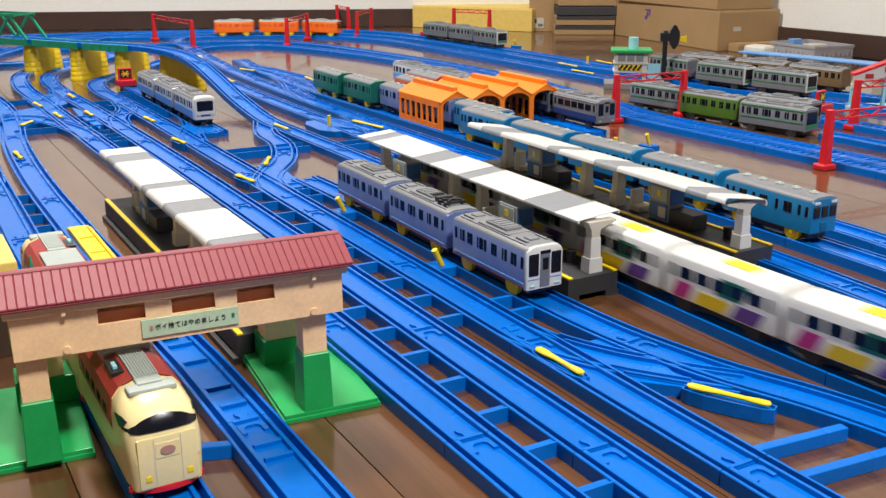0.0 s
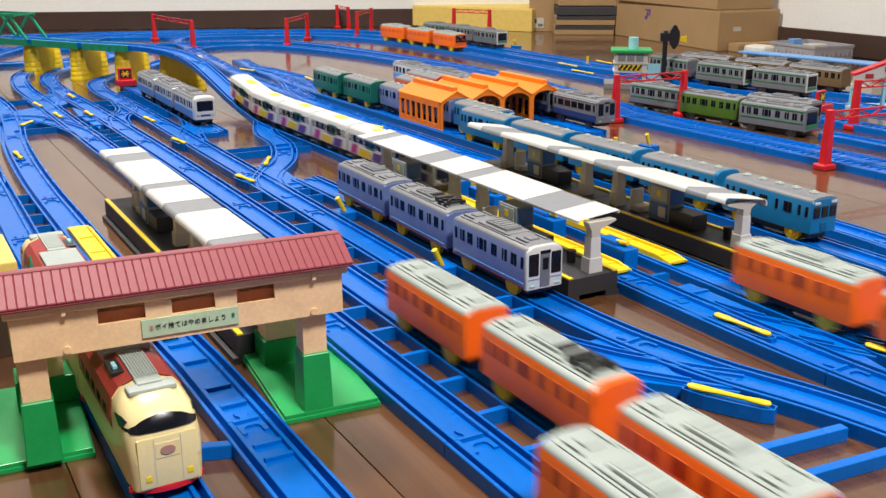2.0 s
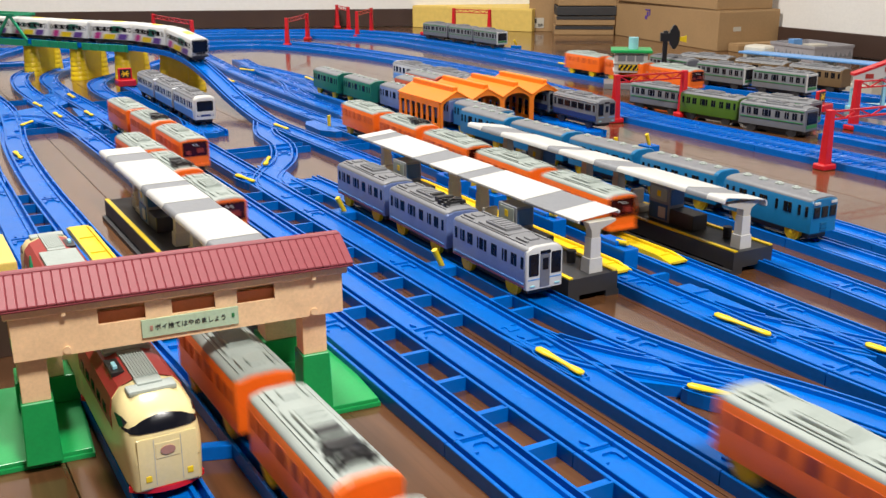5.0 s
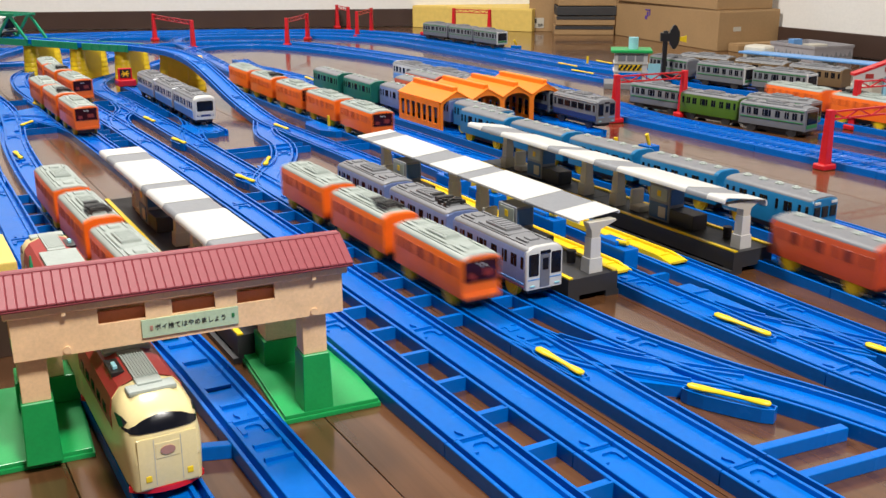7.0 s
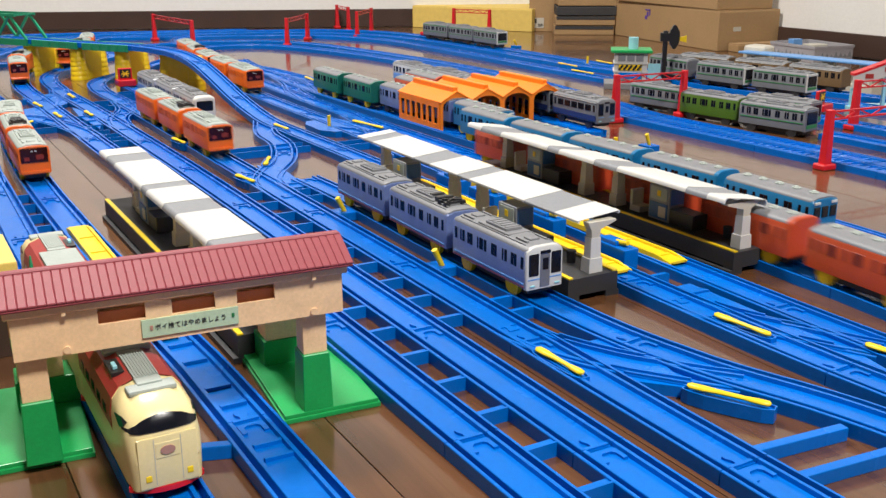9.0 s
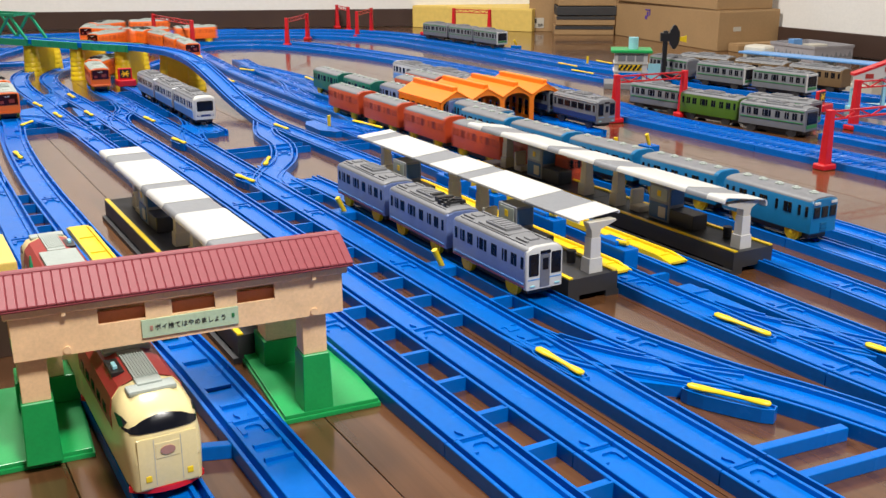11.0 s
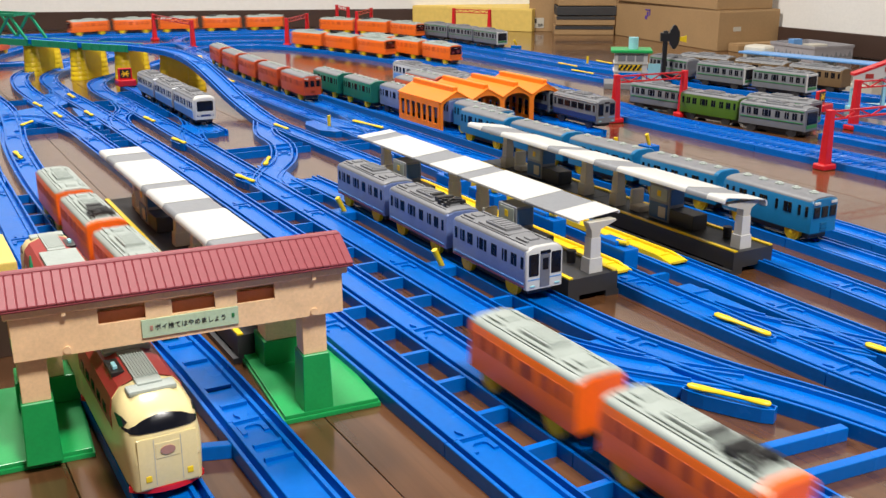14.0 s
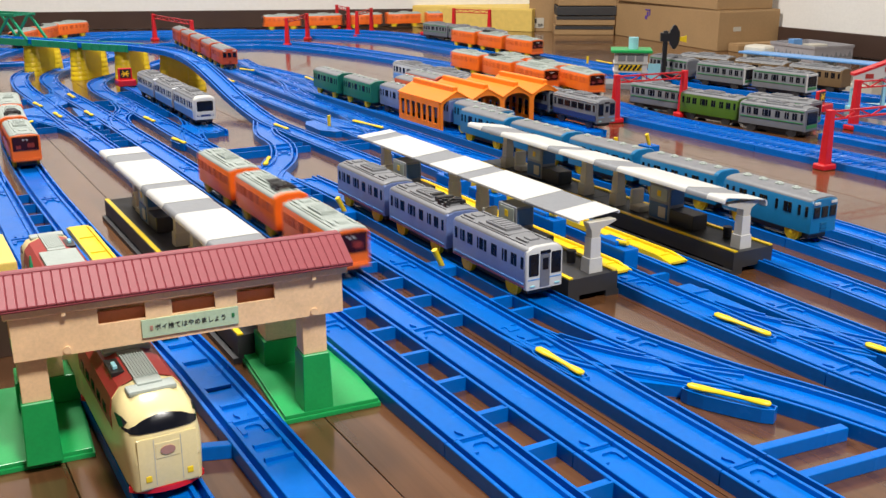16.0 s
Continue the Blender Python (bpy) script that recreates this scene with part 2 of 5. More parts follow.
# ---------------------------------------------------------------- room
def room():
    # floor boards run along the straight tracks
    fl = thing("floor", pose(0, 0, 0), "brown varnished wooden floor boards, glossy and scuffed", "floor", kind="structure")
    part("floor_base", bx(-1.6, 2.22, -5.3, 4.2, -0.03, -0.0035), M["joint"], fl)
    w = 0.1555
    k0 = -12
    for k in range(k0, 13):
        x0 = 0.2205 + k * w
        if x0 + w < -1.6 or x0 > 2.21:
            continue
        y = -5.3 + (k * 0.37) % 0.9
        y0 = -5.3
        while y0 < 4.15:
            y1 = min(4.2, y + 3.64 if y0 > -5.3 else y + 0.3)
            x1 = min(x0 + w - 0.0007, 2.215)
            part("floor_board", bx(x0, x1, y0, y1 - 0.0008, -0.012, 0.0, 0.0004), M["floor"], fl)
            y0 = y = y1
    # far wall, turned against the boards; dark board along its foot
    R = pose(0.391, 3.675, 0, 0, 0, -22.6)
    wall = part("wall_far", bx(-2.2, 1.95, 0.012, 0.10, 0, 2.4), M["wall"], at=R)
    tagged(wall, "white textured wallpaper wall behind the layout", "wall", kind="structure")
    sk = part("baseboard", bx(-2.2, 1.95, 0.0, 0.0115, 0.004, 0.062, 0.001), M["skirting"], at=R)
    tagged(sk, "dark brown wooden baseboard along the far wall", "baseboard", kind="structure")
    wr = part("wall_right", bx(2.235, 2.34, -5.3, 3.3, 0, 2.4), M["wall"])
    tagged(wr, "white textured wallpaper side wall", "wall", kind="structure")
    sk = part("baseboard", bx(2.2225, 2.2345, -5.3, 2.95, 0.002, 0.060, 0.001), M["skirting"])
    tagged(sk, "dark brown wooden baseboard along the side wall", "baseboard", kind="structure")
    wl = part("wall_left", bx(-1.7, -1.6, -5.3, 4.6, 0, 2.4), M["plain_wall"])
    tagged(wl, "unseen wall closing the room, darkened to cut bounced light", "wall", kind="structure")
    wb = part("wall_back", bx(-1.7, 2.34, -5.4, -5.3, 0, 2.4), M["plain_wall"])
    tagged(wb, "unseen wall closing the room, darkened to cut bounced light", "wall", kind="structure")
    ce = part("ceiling", bx(-1.7, 2.34, -5.4, 4.6, 2.4, 2.45), M["ceiling"])
    tagged(ce, "unseen ceiling, toned dark brown to cut bounced light", "ceiling", kind="structure")


room()

# ---------------------------------------------------------------- the lines
LINES = {
    "L0": Line([(0.106, -0.7), (0.106, 0.6), (0.104, 1.0), (0.104, 1.5), (0.06, 1.9)]),
    "L1": Line([(0.176, -4.2), (0.176, -0.7), (0.171, 0.48), (0.166, 0.72), (0.158, 1.0), (0.157, 1.3), (0.166, 1.55), (0.182, 1.72), (0.192, 1.90), (0.185, 2.1), (0.172, 2.35), (0.21, 2.65), (0.32, 2.90), (0.42, 3.08), (0.54, 3.24), (0.72, 3.27), (1.10, 3.18), (1.33, 3.08), (1.46, 2.9), (1.51, 2.6), (1.515, 2.0), (1.545, 1.72), (1.60, 1.5), (1.64, 1.25), (1.68, 0.9), (1.72, 0.3)]),
    "A": Line([(0.2804, -1.5), (0.2804, 0.6), (0.280, 1.1), (0.272, 1.5), (0.265, 1.9), (0.262, 2.2), (0.30, 2.42), (0.42, 2.60), (0.57, 2.84), (0.80, 2.90), (1.00, 2.85), (1.11, 2.68), (1.158, 2.45), (1.195, 2.20), (1.212, 1.95), (1.205, 1.70), (1.168, 1.42), (1.143, 1.28), (1.147, 1.10), (1.155, 0.90), (1.157, 0.70), (1.157, -0.9)]),
    "B": Line([(0.3392, -5.0), (0.3392, -0.7), (0.3392, 0.8), (0.338, 1.3), (0.328, 1.8), (0.318, 2.1), (0.335, 2.32), (0.42, 2.52), (0.50, 2.75), (0.54, 2.98), (0.61, 3.16), (0.76, 3.20), (1.10, 3.10), (1.29, 2.98), (1.41, 2.76), (1.45, 2.48), (1.455, 2.0), (1.485, 1.72), (1.49, 1.5), (1.52, 1.3), (1.56, 1.0), (1.60, 0.3)]),
    "C": Line([(0.3985, -2.2), (0.3985, -0.7), (0.3985, 0.8), (0.398, 1.4), (0.395, 1.8), (0.388, 2.05), (0.42, 2.2), (0.52, 2.33), (0.65, 2.52), (0.80, 2.74), (0.95, 2.74), (1.04, 2.61), (1.103, 2.40), (1.147, 2.15), (1.163, 1.95), (1.155, 1.70), (1.122, 1.42), (1.1035, 1.28), (1.108, 1.10), (1.116, 0.90), (1.118, 0.70), (1.118, -0.9)]),
    "D": Line([(0.60, -0.7), (0.56, 0.0), (0.515, 0.33), (0.474, 0.47), (0.4568, 0.62), (0.4568, 1.0), (0.452, 1.14)]),
    "E": Line([(0.60, -0.9), (0.585, 0.0), (0.566, 0.3), (0.555, 0.47), (0.555, 0.7), (0.562, 1.0), (0.562, 1.25), (0.555, 1.50), (0.557, 1.60, 0.003), (0.559, 1.72, 0.017), (0.559, 1.85, 0.041), (0.553, 1.95, 0.060), (0.535, 2.05, 0.070), (0.485, 2.18, 0.072), (0.41, 2.285, 0.072), (0.33, 2.42, 0.072), (0.18, 2.66, 0.072), (0.0, 2.93, 0.072), (-0.3, 3.2, 0.072), (-0.9, 3.4, 0.072)]),
    "F": Line([(0.66, -1.2), (0.642, 0.0), (0.624, 0.3), (0.618, 0.48), (0.621, 0.7), (0.628, 1.0), (0.640, 1.4), (0.640, 1.8), (0.655, 2.2), (0.69, 2.5), (0.69, 2.78), (0.62, 2.98), (0.50, 3.08), (0.46, 3.17), (0.54, 3.27), (0.72, 3.29), (1.10, 3.20)]),
    "G": Line([(0.70, -2.3), (0.69, 0.0), (0.692, 0.35), (0.705, 0.55), (0.712, 0.8), (0.705, 1.1), (0.700, 1.4), (0.700, 1.8), (0.715, 2.2), (0.745, 2.5), (0.775, 2.8), (0.805, 3.0), (0.90, 3.13), (1.08, 3.12)]),
    "H": Line([(0.74, -0.9), (0.758, 0.1), (0.780, 0.5), (0.786, 0.75), (0.775, 1.0), (0.768, 1.3), (0.758, 1.8), (0.775, 2.2), (0.80, 2.42)]),
    "I": Line([(0.80, -0.9), (0.815, 0.2), (0.835, 0.5), (0.850, 0.64), (0.846, 0.80), (0.832, 1.0), (0.828, 1.3), (0.818, 1.8), (0.80, 2.15), (0.775, 2.3)]),
    "W": Line([(0.1, 3.3), (0.55, 3.22), (0.86, 3.085), (1.05, 3.02), (1.22, 2.92), (1.33, 2.72), (1.362, 2.45), (1.368, 2.0), (1.372, 1.72), (1.375, 1.5), (1.375, 1.28), (1.375, 1.05), (1.375, 0.8), (1.375, -0.9)]),
    "Y": Line([(0.3, 3.42), (0.62, 3.36), (1.10, 3.235)]),
    "GREY": Line([(0.452, 1.50), (0.4545, 1.75), (0.456, 2.10)]),
    "SW": Line([(0.398, 1.06), (0.41, 1.16), (0.47, 1.26), (0.505, 1.36), (0.515, 1.45), (0.552, 1.56)]),
}


def tracks():
    for key, s in (("L0", None), ("L1", None), ("A", None), ("B", None), ("C", None), ("D", None), ("E", None), ("F", None), ("G", None), ("H", None),
                   ("I", None), ("W", None), ("Y", None), ("GREY", None), ("SW", None)):
        lay(LINES[key], drop=0.0005 if key in ("SW", "GREY", "W", "F", "I") else 0.00025 if key in ("B", "G") else 0.0)
    ties(0.2994, 0.3202, 0.3215, 0.79, 0.0525)
    ties(0.3582, 0.3795, 0.6345, 1.10, 0.0513)


tracks()


# ---------------------------------------------------------------- toy rail cars
CAR_L, CAR_W, FLOOR_Z, EAVE, RIDGE = 0.118, 0.0365, 0.0112, 0.0435, 0.0475
PITCH_M = 0.1300
PITCHES = {"o": 0.1385, "r": 0.1385, "w": 0.1222}


def body_ring(y, w, z0, z1, zr):
    """One cross section of a car body: flat sides, rounded eaves, slightly domed roof."""
    h = w / 2
    return [(-h, y, z0), (h, y, z0), (h, y, z1 - 0.002), (h - 0.0012, y, z1), (h - 0.005, y, zr - 0.0012), (h * 0.45, y, zr), (-h * 0.45, y, zr),
            (-h + 0.005, y, zr - 0.0012), (-h + 0.0012, y, z1), (-h, y, z1 - 0.002)]


SHARED = {}


def shared(key, make):
    if key not in SHARED:
        SHARED[key] = make()
    return SHARED[key]


def wheel_mesh(mat):
    def make():
        bm = bmesh.new()
        t = Matrix.Rotation(radians(90), 4, "Y")
        disc(bm, 0.0095, 0.0040, t, 20)
        disc(bm, 0.0060, 0.0052, t, 14)
        disc(bm, 0.0022, 0.0068, t, 10)
        return mesh(bm, mat)
    return shared(("wheel", mat.name), make)


def pane_mesh(w, h, mat, d=0.0010):
    return shared(("pane", w, h, mat.name), lambda: mesh(bevel(bx(-d / 2, d / 2, -w / 2, w / 2, -h / 2, h / 2), 0.0004, 1), mat))


# window rows along a side: (centre, width) in millimetres
COMMUTER = [(-53, 4), (-43, 4), (-38.5, 4), (-27, 7.5), (-13, 4), (-8.5, 4), (5, 7.5), (12.5, 7.5), (26, 4), (30.5, 4), (41, 7.5), (52, 4)]
EXPRESS = [(-51, 5), (-36, 15), (-18, 15), (0, 15), (18, 15), (36, 15), (51, 5)]
OLD = [(-53, 3.5), (-44, 3.5), (-32, 5), (-26.5, 5), (-15, 3.5), (0, 5), (5.5, 5), (16, 3.5), (28, 5), (33.5, 5), (44, 3.5), (53, 3.5)]


def build_car(name, label, side, roof, wheels, group, windows=COMMUTER, face=None, pantograph=False, bands=(), face_mat=None, face_frame=None, vents=True, window_mat=None, W=CAR_W):
    """A toy rail car that stands on its track at the origin and runs towards +y; a face, if any, is at the -y end."""
    t = thing(name, Matrix(), label, "toy train car", group)
    L = CAR_L / 2
    bm = bmesh.new()
    ye = -L
    loft(bm, [body_ring(ye, W - 0.0016, FLOOR_Z, EAVE - 0.001, EAVE + 0.001), body_ring(ye + 0.0012, W, FLOOR_Z, EAVE, EAVE + 0.0018),
              body_ring(L - 0.0012, W, FLOOR_Z, EAVE, EAVE + 0.0018), body_ring(L, W - 0.0016, FLOOR_Z, EAVE - 0.001, EAVE + 0.001)])
    part("body", bm, side, t, smooth=True)
    bm = bmesh.new()
    rw = W - 0.0012
    rings = [body_ring(-L + 0.0012, rw - 0.001, EAVE - 0.0018, EAVE + 0.0012, RIDGE - 0.0008), body_ring(-L + 0.004, rw, EAVE - 0.0018, EAVE + 0.0014, RIDGE),
             body_ring(L - 0.004, rw, EAVE - 0.0018, EAVE + 0.0014, RIDGE), body_ring(L - 0.0012, rw - 0.001, EAVE - 0.0018, EAVE + 0.0012, RIDGE - 0.0008)]
    loft(bm, rings)
    part("roof", bm, roof, t, smooth=True)
    if vents and not face and side in (M["orange"], M["redbrown"], M["skyblue"], M["teal"]):
        # arched end rim in the body colour, a little higher than the roof
        def rim():
            q = bmesh.new()
            ring = lambda y, g: [(u * (1 + g), y, z + (g * 0.02 if z > EAVE else 0)) for u, _, z in body_ring(0, W - 0.0006, EAVE - 0.006, EAVE + 0.0012, RIDGE + 0.0004)]
            loft(q, [ring(-L - 0.0003, -0.03), ring(-L + 0.0008, 0.0), ring(-L + 0.0045, 0.0), ring(-L + 0.0052, -0.02)])
            return mesh(q, side)
        part("end_rim", shared(("rim", side.name, W), rim), None, t)
    if vents and windows is OLD:
        # a row of small round ventilators
        for y in (-0.044, -0.022, 0.0, 0.022, 0.044):
            def vent():
                q = bmesh.new()
                disc(q, 0.0046, 0.0016, Matrix.Translation((0, 0, 0.0008)), 14)
                disc(q, 0.0034, 0.0016, Matrix.Translation((0, 0, 0.0022)), 12, 0.0022)
                return mesh(q, M["paleroof"])
            part("ventilator", shared("ventilator", vent), None, t, "pale round roof ventilator", at=pose(0, y, RIDGE - 0.0005))
    elif vents:
        for x in (-0.0130, 0.0130):
            part("roof_gutter", shared(("gutter", roof.name), lambda: mesh(bx(-0.0006, 0.0006, -0.050, 0.052, 0.0, 0.0006), roof)), None, t, at=pose(x, 0, RIDGE - 0.0012))
        part("roof_base", shared(("ubase", roof.name), lambda: mesh(bevel(bx(-0.0115, 0.0115, -0.022, 0.026, RIDGE - 0.0010, RIDGE + 0.0007), 0.0005, 1), roof)), None, t)
        unit = part("roof_unit", shared(("unit", roof.name), lambda: mesh(bevel(bx(-0.0085, 0.0085, -0.014, 0.018, RIDGE - 0.0004, RIDGE + 0.0032), 0.0009, 2), roof)), None, t)
        for k in range(5):
            part("unit_rib", shared(("unitrib", roof.name), lambda: mesh(bx(-0.0070, 0.0070, -0.0015, 0.0015, 0.0, 0.0009), roof)), None, unit, at=pose(0, -0.0105 + k * 0.0062, RIDGE + 0.0030))
        for y in (-0.040, 0.044):
            part("roof_hatch", shared(("hatch", roof.name), lambda: mesh(bevel(bx(-0.0050, 0.0050, -0.005, 0.005, 0.0, 0.0020), 0.0005, 1), roof)), None, t, at=pose(0, y, RIDGE - 0.0005))
            for x in (-0.0095, 0.0095):
                part("roof_rail", shared(("rrail", roof.name), lambda: mesh(bx(-0.0010, 0.0010, -0.008, 0.008, 0.0, 0.0017), roof)), None, t, at=pose(x, y, RIDGE - 0.0007))
    part("underframe", bx(-0.0125, 0.0125, -L + 0.006, L - 0.006, 0.0040, FLOOR_Z + 0.001, 0.001), M["charcoal"], t)
    for y in (-0.036, 0.036):
        for x in (-0.0145, 0.0145):
            part("wheel", wheel_mesh(wheels), None, t, at=pose(x, y, 0.0092))
    part("coupling", bx(-0.0035, 0.0035, L - 0.002, L + 0.0150, 0.006, 0.0095, 0.0006), M["charcoal"], t)
    wm = window_mat or M["window"]
    zc, h = 0.0325, 0.0105
    for yc, w in windows:
        for x in (-W / 2, W / 2):
            win = part("window", pane_mesh(w / 1000, h if w < 9 else 0.0095, wm), None, t, at=pose(x, yc / 1000, zc))
            if 6 < w < 9:
                part("mullion", shared(("mullion", side.name), lambda: mesh(bx(-0.0008, 0.0008, -0.0004, 0.0004, -0.0052, 0.0052), side)), None, win)
    for z0, z1, mat in bands:
        for x in (-W / 2 - 0.0003, W / 2 + 0.0003):
            part("side_band", shared(("band", z0, z1, mat.name), lambda: mesh(bx(-0.0004, 0.0004, -L + 0.003, L - 0.003, z0, z1), mat)), None, t, at=pose(x, 0, 0))
    if name == "express_car":
        t.name = "train_car"
        patches = ((-0.046, -0.014, 0.0120, 0.0235, M["purple"]), (-0.030, 0.004, 0.0250, 0.0395, M["stripe_green"]), (-0.013, 0.026, 0.0120, 0.0225, M["yellow"]), (0.027, 0.050, 0.0120, 0.0250, M["magenta"]))
        for y0, y1, z0, z1, pm in patches:
            for x in (-W / 2, W / 2):
                def make():
                    q = bmesh.new()
                    loft(q, [[(xx, y0 + 0.006, z0), (xx, y1, z0), (xx, y1 - 0.006, z1), (xx, y0, z1)] for xx in (-0.0003, 0.0003)])
                    return mesh(q, pm)
                part("colour_patch", shared(("patch", y0, pm.name), make), None, t, at=pose(x, 0, 0))
        part("roof_emblem", bx(-0.007, 0.007, -0.020, 0.010, RIDGE - 0.0004, RIDGE + 0.0004), M["yellow"], t, "yellow roof emblem")
    if pantograph:
        bm = bmesh.new()
        for y in (-0.033, -0.044):
            for x in (-0.0088, 0.0088):
                box(bm, x - 0.0022, x + 0.0022, y - 0.0022, y + 0.0022, RIDGE - 0.0005, RIDGE + 0.0034)
            box(bm, -0.011, 0.011, y - 0.0012, y + 0.0012, RIDGE + 0.0020, RIDGE + 0.0038)
        for a in (-1, 1):
            m = Matrix.Translation((0, -0.0385, RIDGE + 0.0038)) @ Matrix.Rotation(a * 0.62, 4, "Z")
            box(bm, -0.0095, 0.0095, -0.0010, 0.0010, -0.0008, 0.0012, m)
        part("pantograph", bm, M["dark"], t, "black folded pantograph")
        for y, hw in ((-0.0245, 0.0090), (-0.0105, 0.0070)):
            part("roof_box", bevel(bx(-hw, hw, y - 0.0034, y + 0.0034, RIDGE + 0.0004, RIDGE + 0.0046), 0.0008, 1), M["dark"], t, "black roof equipment box")
    if face:
        yf = -L - 0.0006
        fm = face_mat or side
        if face == "panorama":
            part("windscreen", bevel(bx(-0.0160, 0.0160, yf - 0.0006, yf + 0.003, 0.0240, 0.0425), 0.0012, 2), M["brownglass"], t, "wide dark brown windscreen")
            for x in (-0.0022, 0.0022):
                part("headlight", bx(x - 0.0013, x + 0.0013, yf - 0.0010, yf + 0.001, 0.0376, 0.0392, 0.0003), M["white"], t)
            for x0, x1, z0, z1 in ((0.0012, 0.0112, 0.0275, 0.0345), (-0.0125, -0.0052, 0.0262, 0.0322)):
                part("seat", bevel(bx(x0, x1, yf - 0.0008, yf + 0.001, z0, z1), 0.0008, 1), M["seat_red"], t, "dark red seat behind the windscreen")
            part("bumper", bevel(bx(-0.0172, 0.0172, yf - 0.0012, yf + 0.003, FLOOR_Z - 0.001, FLOOR_Z + 0.003), 0.0006, 1), fm, t)
        elif face == "two":
            for x0, x1 in ((-0.0168, -0.0056), (0.0056, 0.0168)):
                part("windscreen", bevel(bx(x0, x1, yf - 0.0009, yf + 0.003, 0.0212, 0.0412), 0.0026, 3), M["window"], t, "black windscreen")
            front = bmesh.new()
            loft(front, [body_ring(yf - 0.0003 + d, W - n, FLOOR_Z - 0.001, EAVE - n * 0.3, RIDGE - 0.0004 - n * 0.4) for d, n in ((0, 0.0030), (0.0007, 0.0008), (0.0020, 0.0), (0.0042, 0.0))])
            part("front_plate", front, face_frame or M["white"], t, "pale front panel with arched top", smooth=True)
            part("front_line", bx(-0.0165, 0.0165, yf - 0.0006, yf + 0.001, 0.0185, 0.0195), M["paleblue"], t, "pale blue front line")
            part("gangway_door", bevel(bx(-0.0050, 0.0050, yf - 0.0009, yf + 0.003, 0.0115, 0.0395), 0.0005, 1), M["silver"], t, "grey gangway door")
            part("door_window", bx(-0.0028, 0.0028, yf - 0.0014, yf + 0.001, 0.0265, 0.0365, 0.0003), M["window"], t)
            part("destination_sign", bx(-0.0050, 0.0050, yf - 0.0012, yf + 0.001, 0.0402, 0.0428, 0.0003), M["window"], t)
            for x in (-0.0125, 0.0125):
                part("headlight", bx(x - 0.0025, x + 0.0025, yf - 0.0012, yf + 0.001, 0.0125, 0.0140, 0.0003), M["cyan"], t)
        elif face == "old":
            for x in (-0.0112, 0.0, 0.0112):
                part("windscreen", bevel(bx(x - 0.0042, x + 0.0042, yf - 0.0006, yf + 0.002, 0.0265, 0.0375), 0.0005, 1), M["window"], t, "dark front window")
            for x in (-0.0115, 0.0115):
                part("destination_sign", bx(x - 0.0038, x + 0.0038, yf - 0.0007, yf + 0.001, 0.0400, 0.0425, 0.0003), M["white"], t)
            for k in range(4):
                part("grille_bar", bx(-0.0045, 0.0045, yf - 0.0006, yf + 0.001, 0.0135 + k * 0.0022, 0.0146 + k * 0.0022), side, t)
        elif face == "loop":
            part("front_plate", bevel(bx(-0.0180, 0.0180, yf - 0.0003, yf + 0.003, FLOOR_Z - 0.001, EAVE + 0.001), 0.0010, 1), face_frame or M["white"], t, "white front surround")
            part("windscreen", bevel(bx(-0.0145, 0.0145, yf - 0.0010, yf + 0.002, 0.0205, 0.0405), 0.0008, 1), M["window"], t, "black windscreen")
            part("front_band", bx(-0.0145, 0.0145, yf - 0.0012, yf + 0.001, 0.0150, 0.0200, 0.0003), fm, t)
        elif face == "round":
            front = bmesh.new()
            loft(front, [body_ring(yf - 0.0045 + d, W - n, FLOOR_Z - 0.001, EAVE - n * 0.30, RIDGE - n * 0.35) for d, n in ((0, 0.0075), (0.0010, 0.0045), (0.0028, 0.0015), (0.0055, 0.0), (0.010, 0.0))])
            part("front_shell", front, M["white"], t, "rounded white front shell", smooth=True)
            part("windscreen", bevel(bx(-0.0140, 0.0140, yf - 0.0056, yf + 0.002, 0.0225, 0.0405), 0.0034, 3), M["window"], t, "large black rounded windscreen")
            part("light_strip", bevel(bx(-0.0135, 0.0135, yf - 0.0054, yf, 0.0150, 0.0182), 0.0008, 1), M["navy"], t)
            for x in (-0.0100, 0.0100):
                part("headlight", bx(x - 0.0022, x + 0.0022, yf - 0.0060, yf, 0.0155, 0.0178, 0.0003), M["white"], t)
        elif face == "slant":
            part("windscreen", bevel(bx(-0.0165, 0.0165, yf - 0.0008, yf + 0.004, 0.0195, 0.0440), 0.0022, 2), M["window"], t, "wide black windscreen")
            part("light_strip", bevel(bx(-0.0155, 0.0155, yf - 0.0009, yf + 0.002, 0.0155, 0.0195), 0.0006, 1), M["dark"], t)
            for x in (-0.0125, 0.0125):
                part("headlight", bx(x - 0.0022, x + 0.0022, yf - 0.0014, yf + 0.001, 0.0162, 0.0188, 0.0003), M["white"], t)
            part("bumper", bevel(bx(-0.0172, 0.0172, yf - 0.0014, yf + 0.003, FLOOR_Z - 0.001, FLOOR_Z + 0.0028), 0.0006, 1), M["dark"], t)
    return t


BASES = {}


